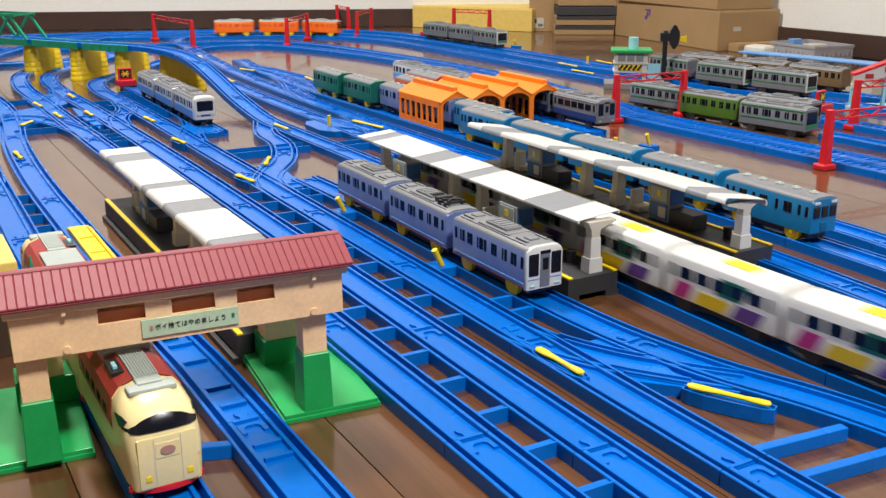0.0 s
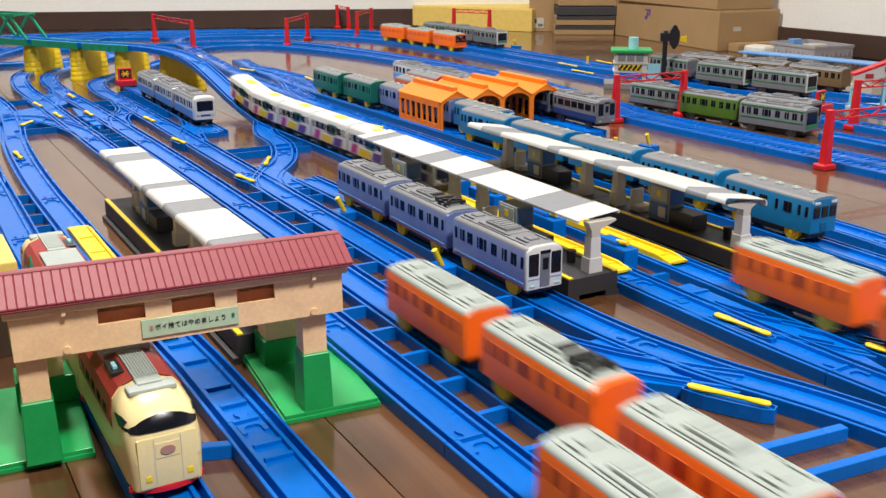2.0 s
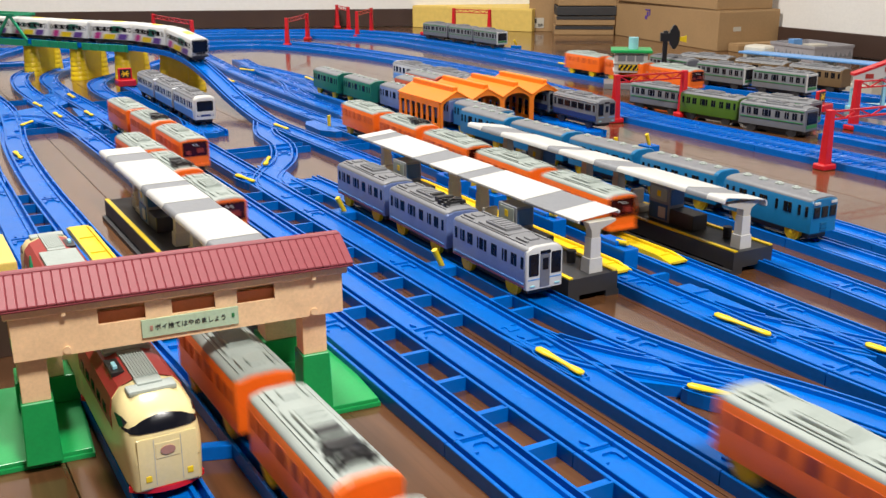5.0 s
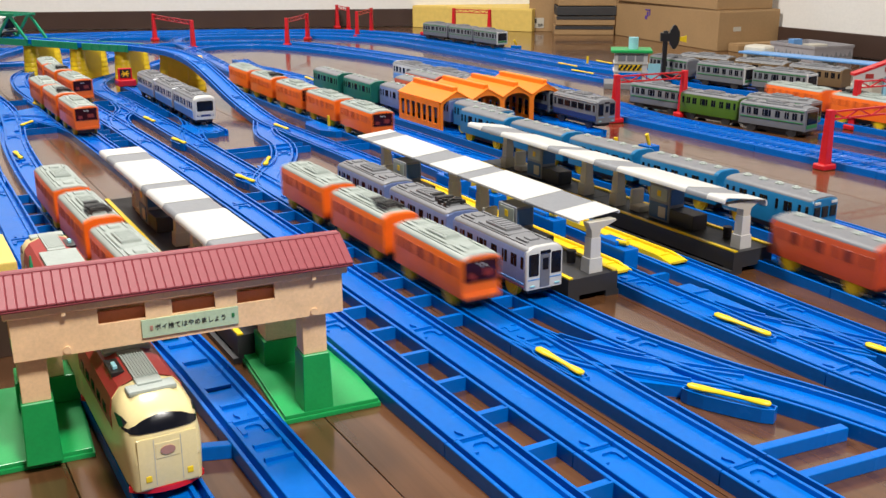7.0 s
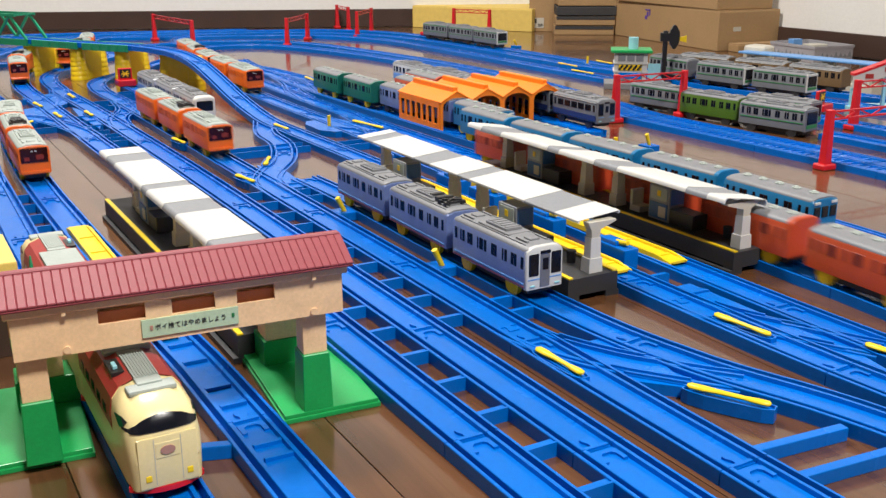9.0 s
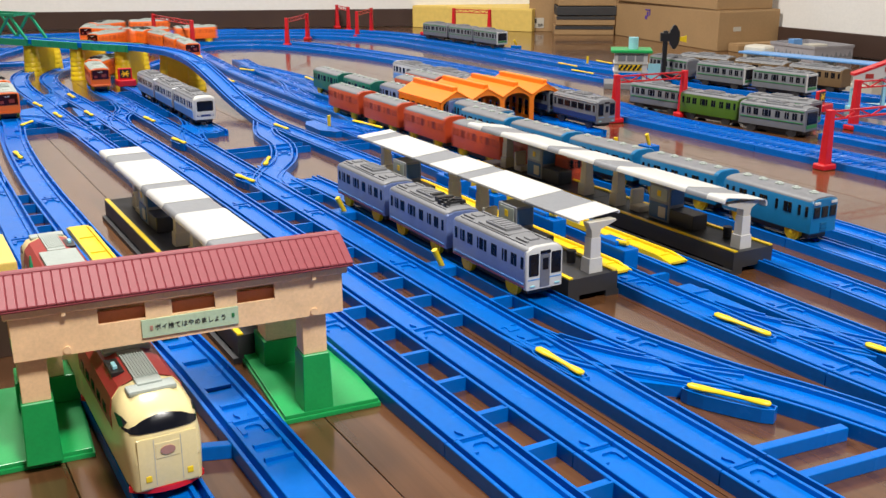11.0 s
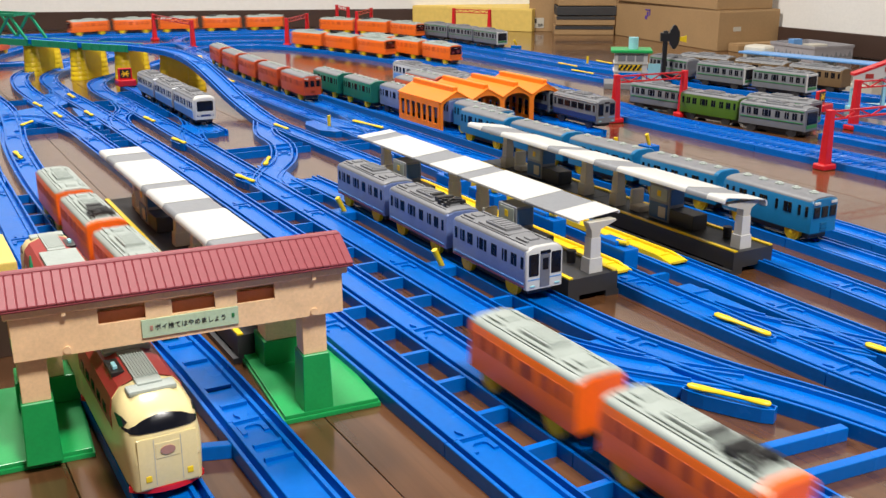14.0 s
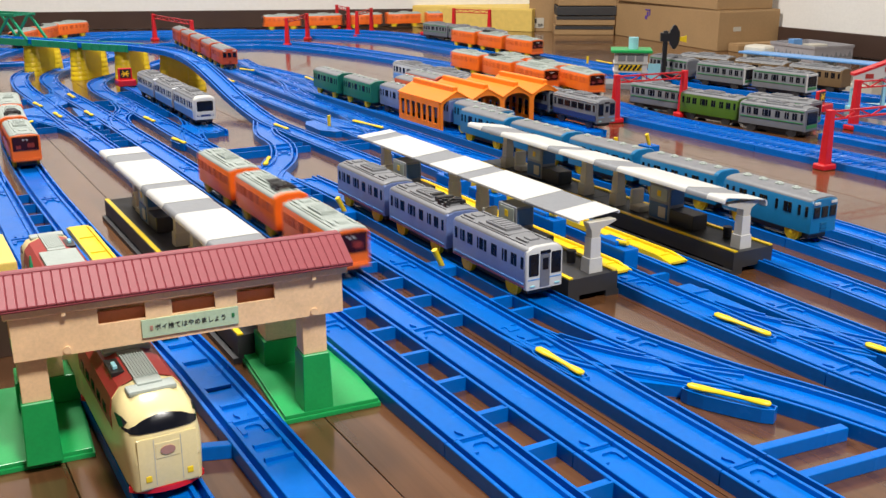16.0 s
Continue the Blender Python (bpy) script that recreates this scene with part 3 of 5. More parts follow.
def car_kinds():
    def add(key, *a, **k):
        BASES[key] = build_car(*a, **k)
        BASES[key].matrix_basis = pose(0, -1.2, 0.3)
    g = "orange commuter train cars"
    add("o_mid", "train_car", "orange toy commuter car with pale grey roof and yellow wheels", M["orange"], M["paleroof"], M["yellow"], g, window_mat=M["o_win"], pantograph=True)
    add("o_plain", "train_car", "orange toy commuter car with pale grey roof and yellow wheels", M["orange"], M["paleroof"], M["yellow"], g, window_mat=M["o_win"])
    add("o_tail", "train_car", "orange toy commuter end car with dark windscreen and pale grey roof", M["orange"], M["paleroof"], M["yellow"], g, window_mat=M["o_win"], face="panorama", face_mat=M["orange"])
    g = "vermilion train cars"
    add("r_mid", "train_car", "vermilion toy train car with grey roof and yellow wheels", M["redbrown"], M["midgrey"], M["yellow"], g, window_mat=M["r_win"], windows=OLD)
    add("r_tail", "train_car", "vermilion toy train end car with grey roof", M["redbrown"], M["midgrey"], M["yellow"], g, window_mat=M["r_win"], windows=OLD, face="old")
    g = "white express train cars"
    add("w_a", "express_car", "white toy express car with coloured diagonal side patches", M["white"], M["white"], M["charcoal"], g, windows=EXPRESS, vents=False)
    add("w_tail", "express_car", "white toy express end car with black windscreen", M["white"], M["white"], M["charcoal"], g, windows=EXPRESS, face="slant", vents=False)
    g = "blue-grey commuter train cars"
    add("s_mid", "train_car", "blue-grey toy commuter car with grey roof and yellow wheels", M["bluesilver"], M["midgrey"], M["yellow"], g, bands=((0.0146, 0.0156, M["paleblue"]), (0.0120, 0.0128, M["pinkroof"])), pantograph=True)
    add("s_plain", "train_car", "blue-grey toy commuter car with grey roof and yellow wheels", M["bluesilver"], M["midgrey"], M["yellow"], g, bands=((0.0146, 0.0156, M["paleblue"]), (0.0120, 0.0128, M["pinkroof"])))
    add("s_face", "train_car", "blue-grey toy commuter end car with white front", M["bluesilver"], M["midgrey"], M["yellow"], g, bands=((0.0146, 0.0156, M["paleblue"]), (0.0120, 0.0128, M["pinkroof"])), face="two")
    g = "sky blue train cars"
    add("b_mid", "train_car", "sky blue toy train car with grey roof and yellow wheels", M["skyblue"], M["midgrey"], M["yellow"], g, windows=OLD)
    add("b_face", "train_car", "sky blue toy train end car with three front windows", M["skyblue"], M["midgrey"], M["yellow"], g, windows=OLD, face="old")
    g = "silver-blue train cars"
    add("k_mid", "train_car", "silver toy train car with blue side panels", M["brightsilver"], M["midgrey"], M["charcoal"], g, bands=((0.012, 0.024, M["paleblue"]),))
    add("k_face", "train_car", "silver toy train end car with white front and black windscreen", M["brightsilver"], M["midgrey"], M["charcoal"], g, face="round", bands=((0.012, 0.024, M["paleblue"]),))
    g = "silver and green train cars"
    gb = ((0.0402, 0.0418, M["ltgreen"]), (0.0222, 0.0236, M["ltgreen"]))
    add("e_mid", "train_car", "silver toy loop line car with green stripes", M["silver"], M["midgrey"], M["charcoal"], g, bands=gb)
    add("e_face", "train_car", "silver toy loop line end car with white and black front", M["silver"], M["midgrey"], M["charcoal"], g, bands=gb, face="loop", face_mat=M["ltgreen"])
    add("e_face2", "train_car", "silver toy loop line end car with grey and black front", M["silver"], M["midgrey"], M["charcoal"], g, bands=gb, face="loop", face_mat=M["ltgreen"], face_frame=M["silver"])
    add("lime", "train_car", "yellow-green toy train car with grey roof", M["lime"], M["midgrey"], M["charcoal"], "yellow-green train cars")
    add("teal", "train_car", "dark green toy train car with grey roof and yellow wheels", M["teal"], M["midgrey"], M["yellow"], "dark green train cars", windows=OLD)
    add("v_mid", "train_car", "violet-grey toy train car with grey roof", M["bluesilver"], M["midgrey"], M["charcoal"], "violet-grey train cars", windows=OLD)
    add("tan", "train_car", "brown and gold toy train car with pale roof line", M["tan"], M["midgrey"], M["charcoal"], "brown train cars", bands=((0.0412, 0.0425, M["white"]),))
    add("p_face", "train_car", "silver and blue toy train end car in the engine shed", M["silver"], M["midgrey"], M["charcoal"], "shed train cars", windows=EXPRESS, face="two", face_frame=M["silver"], bands=((0.0132, 0.0215, M["navy"]), (0.0410, 0.0422, M["white"])))


car_kinds()
MOVING = []


def standing(line, kinds, s, direction=1):
    """Parked cars on a line, the first with its face end nearest; s is the middle of the first."""
    for k, key in enumerate(kinds):
        m = line.frame_at(s + k * PITCH_M)
        m.translation.z += TOP
        copy_thing(BASES[key], m)


def running(line, kinds, s_tail, speed, knots=()):
    """Cars of one moving train from its tail forward; s_tail is the near end of the tail at the start; knots (time,
    tail) change the speed to fit the camera's view.
    """
    for k, key in enumerate(kinds):
        turned = key == "o_head"
        ob = copy_thing(BASES["o_tail" if turned else key], Matrix())
        MOVING.append((ob, line, s_tail + CAR_L / 2 + k * PITCHES.get(key[0], PITCH_M), speed, s_tail, knots, turned))


def loose(key, x, y, turn, z=0.0):
    copy_thing(BASES[key], pose(x, y, z, 0, 0, turn))


OT = ["o_tail", "o_mid", "o_head"]
LN = LINES


def trains():
    for key, kinds, start, speed, *later in (("E", ["w_tail"] + ["w_a"] * 5, 1.2330, 0.3192), ("B", OT, 4.665, 0.295, ((0, 4.665), (2.6, 5.432), (7, 6.879), (16, 9.516))), ("A", OT, 0.8689, 0.300, ((0, 0.8689), (3.5, 1.919), (11.5, 4.525), (13, 5.08), (14.5, LN["A"].near(1.21, 1.93) - 0.395), (16, LN["A"].near(1.18, 1.47) - 0.395))),
                                     ("F", ["o_tail", "o_head", "o_tail", "o_mid", "o_head"], 0.5272, 0.2820, ((0, 0.5272), (11.5, 3.756), (13, 4.24), (14.5, 4.78), (16, 5.21))), ("C", OT, 0.4855, 0.3356, ((0, 0.4855), (9, 3.506), (11.5, 4.40), (13, 4.95), (14.5, LN["C"].near(1.10, 2.42)), (16, LN["C"].near(1.163, 1.97)))), ("L1", OT, 3.1147, 0.2630, ((0, 3.1147), (9, 5.4817), (16, 7.20))),
                                     ("G", ["r_tail", "r_mid", "r_mid", "r_mid", "r_mid"], 0.3730, 0.2679, ((0, 0.373), (7.5, 2.363), (9.0, 2.742), (11.5, 3.335), (13.5, 3.871), (16, 4.540))), ("L1", OT, 0.5997, 0.3103), ("B", OT, 0.7701, 0.3115)):
        running(LN[key], kinds, start, speed, *later)
    running(LN["W"], OT, 0.879, 0.2915)
    standing(LN["D"], ["s_face", "s_mid", "s_plain"], LN["D"].near(0.4568, 0.632) + 0.059)
    standing(LN["H"], ["b_face", "b_mid", "b_mid", "b_mid", "b_mid"], LN["H"].near(0.782, 0.618) + 0.059)
    standing(LN["GREY"], ["k_face", "k_mid", "k_mid"], LN["GREY"].near(0.452, 1.565) + 0.059)


trains()


# ---------------------------------------------------------------- platforms
def platform(x0, x1, y0, y1, cuts, slope, xo, half, r=0.0042, group="station platforms"):
    """A dark island platform with yellow edges, pillars, kiosk, bench and a one-slope canopy."""
    xc, w, L = (x0 + x1) / 2, x1 - x0, y1 - y0
    t = thing("station_platform", pose(xc, y0, 0), "charcoal toy station platform with yellow edges and white and grey canopy", "toy platform", group)
    h = 0.022
    for k in range(2):
        a, b = k * L / 2 + 0.0004, (k + 1) * L / 2 - 0.0004
        bm = bx(-w / 2, w / 2, a, b, 0.006, h - 0.0006)
        for y in (a, (a + b) / 2 - 0.006, b - 0.012):
            for x in (-w / 2, w / 2 - 0.012):
                box(bm, x, x + 0.012, y, y + 0.012, 0.0, 0.0062)
        for s in (-1, 1):
            box(bm, s * (w / 2 + 0.002) - 0.002, s * (w / 2 + 0.002) + 0.002, a, b, 0.0, 0.0045)
        part("deck", bm, M["charcoal"], t)
        for s in (-1, 1):
            xx = s * (w / 2 - 0.0025)
            part("edge_strip", bx(xx - 0.0022, xx + 0.0022, a, b, h - 0.0004, h + 0.0010, 0.0003), M["yellow"], t, "yellow platform edge strip")
    # canopy in white panels with grey panels between
    zc = 0.0685
    for k, (b, a) in enumerate(zip(cuts, cuts[1:])):
        a, b = a - y0, b - y0
        bm = bmesh.new()
        arc = [(half - r + r * math.sin(q), -r + r * math.cos(q)) for q in [math.pi / 2 * n / 5 for n in range(6)]]
        arc.append((half, -r - 0.0014))
        outer = [(-u, z + 0.0014) for u, z in arc[::-1]] + [(u, z + 0.0014) for u, z in arc]
        inner = [(u * (1 - 0.0016 / half), z - 0.0016 if abs(u) < half - r else z - 0.0006) for u, z in outer][::-1]
        g = 0.0006 if k % 2 == 1 else 0.0
        loft(bm, [[(u * (1 - g * 20), y, z - g) for u, z in outer + inner] for y in (a - g, b + g)])
        grey = (k % 2 == 1)
        part("canopy_panel", bm, M["grey"] if grey else M["white"], t, "grey canopy panel" if grey else "white canopy panel", at=pose(xo, 0, zc, 0, slope, 0), smooth=True)
    for y in (0.012, 0.19, 0.245, L - 0.045):
        bm = bmesh.new()
        loft(bm, [[(sx * wx + xo * 0.5, y + sy * wy, z) for sx, sy in ((-1, -1), (1, -1), (1, 1), (-1, 1))] for z, wx, wy in
                  ((h - 0.0006, 0.0072, 0.0060), (0.034, 0.0068, 0.0056), (0.0341, 0.0055, 0.0048), (0.052, 0.0050, 0.0044))])
        part("pillar", bm, M["white"] if y < 0.02 else M["ivory"], t, "tapered off-white canopy pillar")
        bm = bmesh.new()
        loft(bm, [[(sx * wx + dx, y + sy * wy, z) for sx, sy in ((-1, -1), (1, -1), (1, 1), (-1, 1))] for z, wx, wy, dx in
                  ((0.0518, 0.0042, 0.0040, xo * 0.5), (0.0590, 0.0050, 0.0042, xo * 0.5), (0.0645, half - 0.008, 0.0042, xo), (0.0660, half - 0.008, 0.0042, xo))])
        part("bracket", bm, M["ivory"], t, "off-white canopy bracket")
    for y in (0.105, 0.325):
        k = part("kiosk", bx(-0.010, 0.010, y, y + 0.030, h - 0.0004, 0.058, 0.0008), M["grey"], t, "dark grey kiosk with posters")
        for s in (-1, 1):
            part("poster", bx(s * 0.0104 - 0.0004, s * 0.0104 + 0.0004, y + 0.002, y + 0.028, 0.024, 0.040), M["poster"], k)
            part("sign_panel", bx(s * 0.0104 - 0.0004, s * 0.0104 + 0.0004, y + 0.003, y + 0.027, 0.043, 0.056), M["paleroof"], k)
            part("emblem", bx(s * 0.0110 - 0.0004, s * 0.0110 + 0.0004, y + 0.012, y + 0.017, 0.047, 0.053), M["yellow"], k)
            part("notice", bx(s * 0.0110 - 0.0004, s * 0.0110 + 0.0004, y + 0.004, y + 0.014, 0.026, 0.037), M["ivory"], k)
        part("counter", bx(-0.0095, 0.0095, y - 0.034, y - 0.0006, h - 0.0004, 0.037, 0.0008), M["charcoal"], t, "dark counter block")
        part("poster", bx(-0.0085, 0.0085, y - 0.0010, y - 0.0004, 0.040, 0.056), M["poster"], t)
        bm = bx(-0.008, 0.008, y + 0.046, y + 0.062, h - 0.0004, 0.028)
        box(bm, -0.008, 0.008, y + 0.058, y + 0.062, 0.028, 0.044)
        part("bench", bevel(bm, 0.0006, 1), M["ivory"], t, "ivory bench with advertising back")
    bm = bmesh.new()
    disc(bm, 0.004, 0.011, Matrix.Translation((0.006, 0.040, h + 0.005)), 12, 0.0045)
    part("litter_bin", bm, M["charcoal"], t)
    return t


platform(0.4805, 0.533, 0.627, 1.077, (1.078, 1.060, 1.036, 0.935, 0.898, 0.841, 0.818, 0.722, 0.674, 0.640), -5, 0.0135, 0.0225, 0.0011)
platform(0.657, 0.7065, 0.613, 1.063, (1.062, 1.030, 0.985, 0.890, 0.868, 0.806, 0.768, 0.668, 0.640, 0.618), 9, -0.010, 0.028)
platform(0.2000, 0.2535, 0.648, 1.098, (1.135, 1.100, 1.060, 0.945, 0.924, 0.866, 0.824, 0.735, 0.705, 0.655), 0, 0.003, 0.0235)


def stop_strip(x, y0, y1):
    """A yellow insert with raised lips lying in the track."""
    t = thing("stop_strip", pose(x, y0, 0.0088), "yellow plastic stop insert lying in the blue track", "track insert", "yellow stop inserts")
    L = y1 - y0
    bm = bx(-0.0085, 0.0085, 0, L, 0.0, 0.0022)
    for s in (-1, 1):
        loft(bm, [[(s * 0.0092 + u, y, z) for u, z in ((-0.0018, 0.0), (0.0018, 0.0), (0.0014, zt), (-0.0014, zt))] for y, zt in ((0, 0.0015), (0.02, 0.0048), (L - 0.02, 0.0048), (L, 0.0015))])
    part("insert", bm, M["yellow"], t)
    for k in range(int(L / 0.055)):
        part("rib", bx(-0.0075, 0.0075, 0.02 + k * 0.055, 0.024 + k * 0.055, 0.0020, 0.0032), M["yellow"], t)


stop_strip(0.1605, 0.700, 1.045)
stop_strip(0.558, 0.650, 1.06)
stop_strip(0.6205, 0.645, 1.05)


def stop_box(x, y):
    t = thing("stop_box", pose(x, y, 0), "blue plastic train stop box with yellow lever", "track stop", "blue stop boxes")
    part("case", bx(-0.0085, 0.0085, -0.028, 0.028, 0, 0.020, 0.0012), M["blue"], t)
    part("cap", bx(-0.0065, 0.0065, -0.012, 0.012, 0.0198, 0.024, 0.001), M["blue"], t)
    bm = bmesh.new()
    disc(bm, 0.003, 0.016, Matrix.Translation((0, -0.014, 0.023)) @ Matrix.Rotation(radians(80), 4, "X"), 10, 0.0022)
    part("lever", bm, M["yellow"], t, "short yellow lever")


for yy in (0.70, 0.815, 0.93, 1.01):
    stop_box(0.5865 + (yy - 0.7) * 0.02, yy)

# point levers lying on the near turnouts
for x, y, turn, ln in ((0.389, 0.515, 2, 0.052), (0.452, 0.416, 28, 0.055), (0.552, 0.501, 5, 0.053), (0.605, 0.402, 8, 0.052), (0.549, 1.475, 3, 0.050), (0.382, 1.162, 9, 0.045), (0.441, 1.244, 153, 0.045),
                       (0.377, 1.442, 7, 0.045), (0.385, 1.648, 4, 0.050), (0.310, 1.758, 2, 0.050), (0.321, 1.980, 2, 0.050), (0.261, 1.766, 3, 0.050), (0.249, 1.901, 6, 0.050), (0.204, 1.708, 144, 0.036),
                       (0.157, 1.452, 2, 0.050), (0.677, 1.426, 9, 0.085), (0.740, 2.190, 21, 0.049), (0.651, 2.039, -1, 0.055), (0.806, 1.977, -4, 0.060), (1.428, 1.902, -3, 0.08), (1.377, 1.778, 0, 0.08), (1.534, 1.897, -6, 0.07)):
    lever(x, y, turn, ln)


def upright_lever(x, y, tilt=-26):
    t = thing("point_lever", pose(x, y, 0.0), "upright yellow lever on a blue track stop", "point lever", "upright levers")
    part("base", bx(-0.010, 0.010, -0.012, 0.012, 0, 0.0095, 0.001), M["blue"], t)
    bm = bmesh.new()
    disc(bm, 0.0025, 0.020, Matrix.Translation((-0.004, -0.002, 0.0165)) @ Matrix.Rotation(radians(tilt), 4, "Y"), 12, 0.0030)
    part("handle", bm, M["yellow"], t, smooth=True)


upright_lever(0.4285, 0.968)
upright_lever(0.4275, 0.750)
upright_lever(0.626, 1.455, 0)
upright_lever(1.50, 1.915, 0)
upright_lever(1.58, 2.345, -30)
upright_lever(0.905, 1.082, 0)
upright_lever(0.965, 1.082, -20)


# ---------------------------------------------------------------- turnouts and yard details
def plates():
    def plate(pts, z, label="flat blue plastic turnout web between two tracks"):
        bm = bmesh.new()
        c = Vector((sum(p[0] for p in pts) / len(pts), sum(p[1] for p in pts) / len(pts), 0))
        loft(bm, [[Vector((x, y, zz)) - c for x, y in pts] for zz in (0.0, z)])
        ob = part("turnout_web", bm, M["blue"], at=Matrix.Translation(c))
        tagged(ob, label, "track turnout", "turnout webs")
    plate([(0.417, 0.540), (0.447, 0.540), (0.457, 0.49), (0.445, 0.44), (0.417, 0.47)], 0.0080)
    plate([(0.574, 0.60), (0.592, 0.60), (0.590, 0.42), (0.580, 0.38), (0.572, 0.44)], 0.0079)
    plate([(0.417, 1.10), (0.438, 1.10), (0.45, 1.22), (0.425, 1.24), (0.410, 1.16)], 0.0080)
    plate([(0.416, 1.50), (0.452, 1.495), (0.468, 1.52), (0.464, 1.58), (0.42, 1.59)], 0.0079)
    plate([(0.300, 1.86), (0.318, 1.80), (0.316, 1.68), (0.300, 1.62), (0.294, 1.76)], 0.0078)
    plate([(0.238, 2.02), (0.300, 2.06), (0.304, 1.92), (0.25, 1.84)], 0.0077)
    plate([(0.19, 1.86), (0.248, 1.90), (0.253, 1.78), (0.195, 1.68)], 0.0077)
    plate([(0.594, 1.425), (0.610, 1.400), (0.621, 1.400), (0.621, 1.510), (0.606, 1.510), (0.594, 1.485)], 0.0098)
    plate([(0.636, 1.53), (0.660, 1.53), (0.676, 1.46), (0.676, 1.38), (0.636, 1.44)], 0.0085)


plates()
CROSS = {
    "cd": Line([(0.3985, 0.60), (0.404, 0.555), (0.425, 0.505), (0.452, 0.465), (0.480, 0.430)]),
    "ef": Line([(0.555, 0.58), (0.560, 0.53), (0.583, 0.475), (0.610, 0.420)]),
    "al": Line([(0.275, 1.55), (0.262, 1.66), (0.225, 1.77), (0.185, 1.80), (0.150, 1.76), (0.125, 1.62), (0.112, 1.45), (0.104, 1.30)]),
    "ab": Line([(0.266, 1.86), (0.275, 1.95), (0.305, 2.02), (0.320, 2.12)]),
    "bc": Line([(0.333, 1.60), (0.345, 1.70), (0.380, 1.79), (0.392, 1.90)]),
    "cg": Line([(0.398, 1.42), (0.412, 1.50), (0.44, 1.58), (0.4545, 1.66)]),
    "fg": Line([(0.628, 1.20), (0.645, 1.30), (0.68, 1.42), (0.70, 1.55)]),
    "far": Line([(0.02, 2.63), (0.30, 2.635), (0.46, 2.60), (0.545, 2.67), (0.54, 2.80), (0.44, 2.93), (0.2, 3.05)]),
    "gh": Line([(0.705, 1.75), (0.72, 1.85), (0.75, 1.95), (0.765, 2.05)]),
    "hi": Line([(0.76, 1.75), (0.775, 1.85), (0.80, 1.95), (0.81, 2.05)]),
    "right": Line([(1.275, 0.3), (1.272, 0.9), (1.268, 1.02)]),
}
for cross in CROSS.values():
    lay(cross, step=0.16, drop=0.0008)


def turnout_ribs(line, s0, s1, offsets, inside):
    """Raised guide ribs where the diverging track leaves the straight one."""
    for u in offsets:
        pts = []
        for k in range(25):
            s = s0 + (s1 - s0) * k / 24
            c, d = line.at(s), line.at(s + 0.004) - line.at(s - 0.004)
            side = Vector((d.y, -d.x, 0)).normalized()
            p = c + side * u
            if inside(p):
                pts.append((p, side))
        if len(pts) < 3:
            continue
        o = pts[len(pts) // 2][0]
        bm = bmesh.new()
        loft(bm, [[p - o + sd * a + Vector((0, 0, z)) for a, z in ((-0.0010, 0.004), (-0.0008, 0.0108), (0.0008, 0.0108), (0.0010, 0.004))] for p, sd in pts])
        ob = part("track_rib", bm, M["blue"], at=Matrix.Translation((o.x, o.y, 0)))
        tagged(ob, "curved raised blue plastic guide rib of a turnout", "track rib", "turnout guide ribs")


turnout_ribs(CROSS["cd"], 0.03, 0.16, (-0.0175, -0.0108, 0.0108, 0.0175), lambda p: 0.4165 < p.x < 0.452 and 0.44 < p.y < 0.56)
turnout_ribs(CROSS["ef"], 0.03, 0.15, (-0.0175, -0.0108, 0.0108, 0.0175), lambda p: 0.574 < p.x < 0.588)
for x0, x1, y0, y1, st in ((0.4175, 0.4378, 0.62, 0.66, 0.03), (0.4175, 0.4378, 1.05, 1.12, 0.035), (0.2845, 0.309, 1.60, 1.76, 0.05), (0.574, 0.591, 0.58, 0.63, 0.05),
                           (0.412, 0.437, 1.72, 2.02, 0.028), (0.346, 0.372, 1.84, 1.96, 0.06), (0.297, 0.32, 1.50, 1.56, 0.03), (0.20, 0.243, 1.985, 2.02, 0.035),
                           (0.18, 0.253, 1.665, 1.70, 0.045), (0.125, 0.138, 1.02, 1.25, 0.05), 
                           (0.418, 0.534, 1.325, 1.355, 0.03), (0.576, 0.62, 1.30, 1.33, 0.03)):
    ties(x0, x1, y0, y1, st)


def sleeper_ribs(key, y_from, y_to, x_from=0.9, step=0.0135):
    """Moulded sleepers across the middle of a line, joined into one mesh."""
    line = LINES[key]
    q = bmesh.new()
    for n in range(int(line.length / step)):
        d = n * step
        c = line.at(d)
        if y_from < c.y < y_to and c.x > x_from:
            box(q, -0.0095, 0.0095, -0.0020, 0.0020, 0.0066, 0.0085, line.frame_at(d, 0.004))
    rib = part("sleeper_ribs", q, M["blue"])
    tagged(rib, "moulded blue plastic sleeper ribs along a toy track", "track rib", kind="stuff")


for key in ("A", "C", "W", "B", "L1"):
    sleeper_ribs(key, 0.75, 3.0)

bm = bmesh.new()
for rings in FAR_TRACK:
    loft(bm, rings)
ob = part("track_rest", bm, M["blue"])
tagged(ob, "blue plastic toy tracks running on behind the layout's near edge", "toy track", kind="stuff")


def slant_tie(x0, y0, x1, y1):
    d = Vector((x1 - x0, y1 - y0, 0))
    ob = part("tie_bar", bx(0, d.length, -0.0035, 0.0035, 0, 0.009, 0.0006), M["blue"], at=pose(x0, y0, 0, 0, 0, math.degrees(math.atan2(d.y, d.x))))
    tagged(ob, "long blue plastic tie bar joining two diverging tracks", "tie bar", "track tie bars")


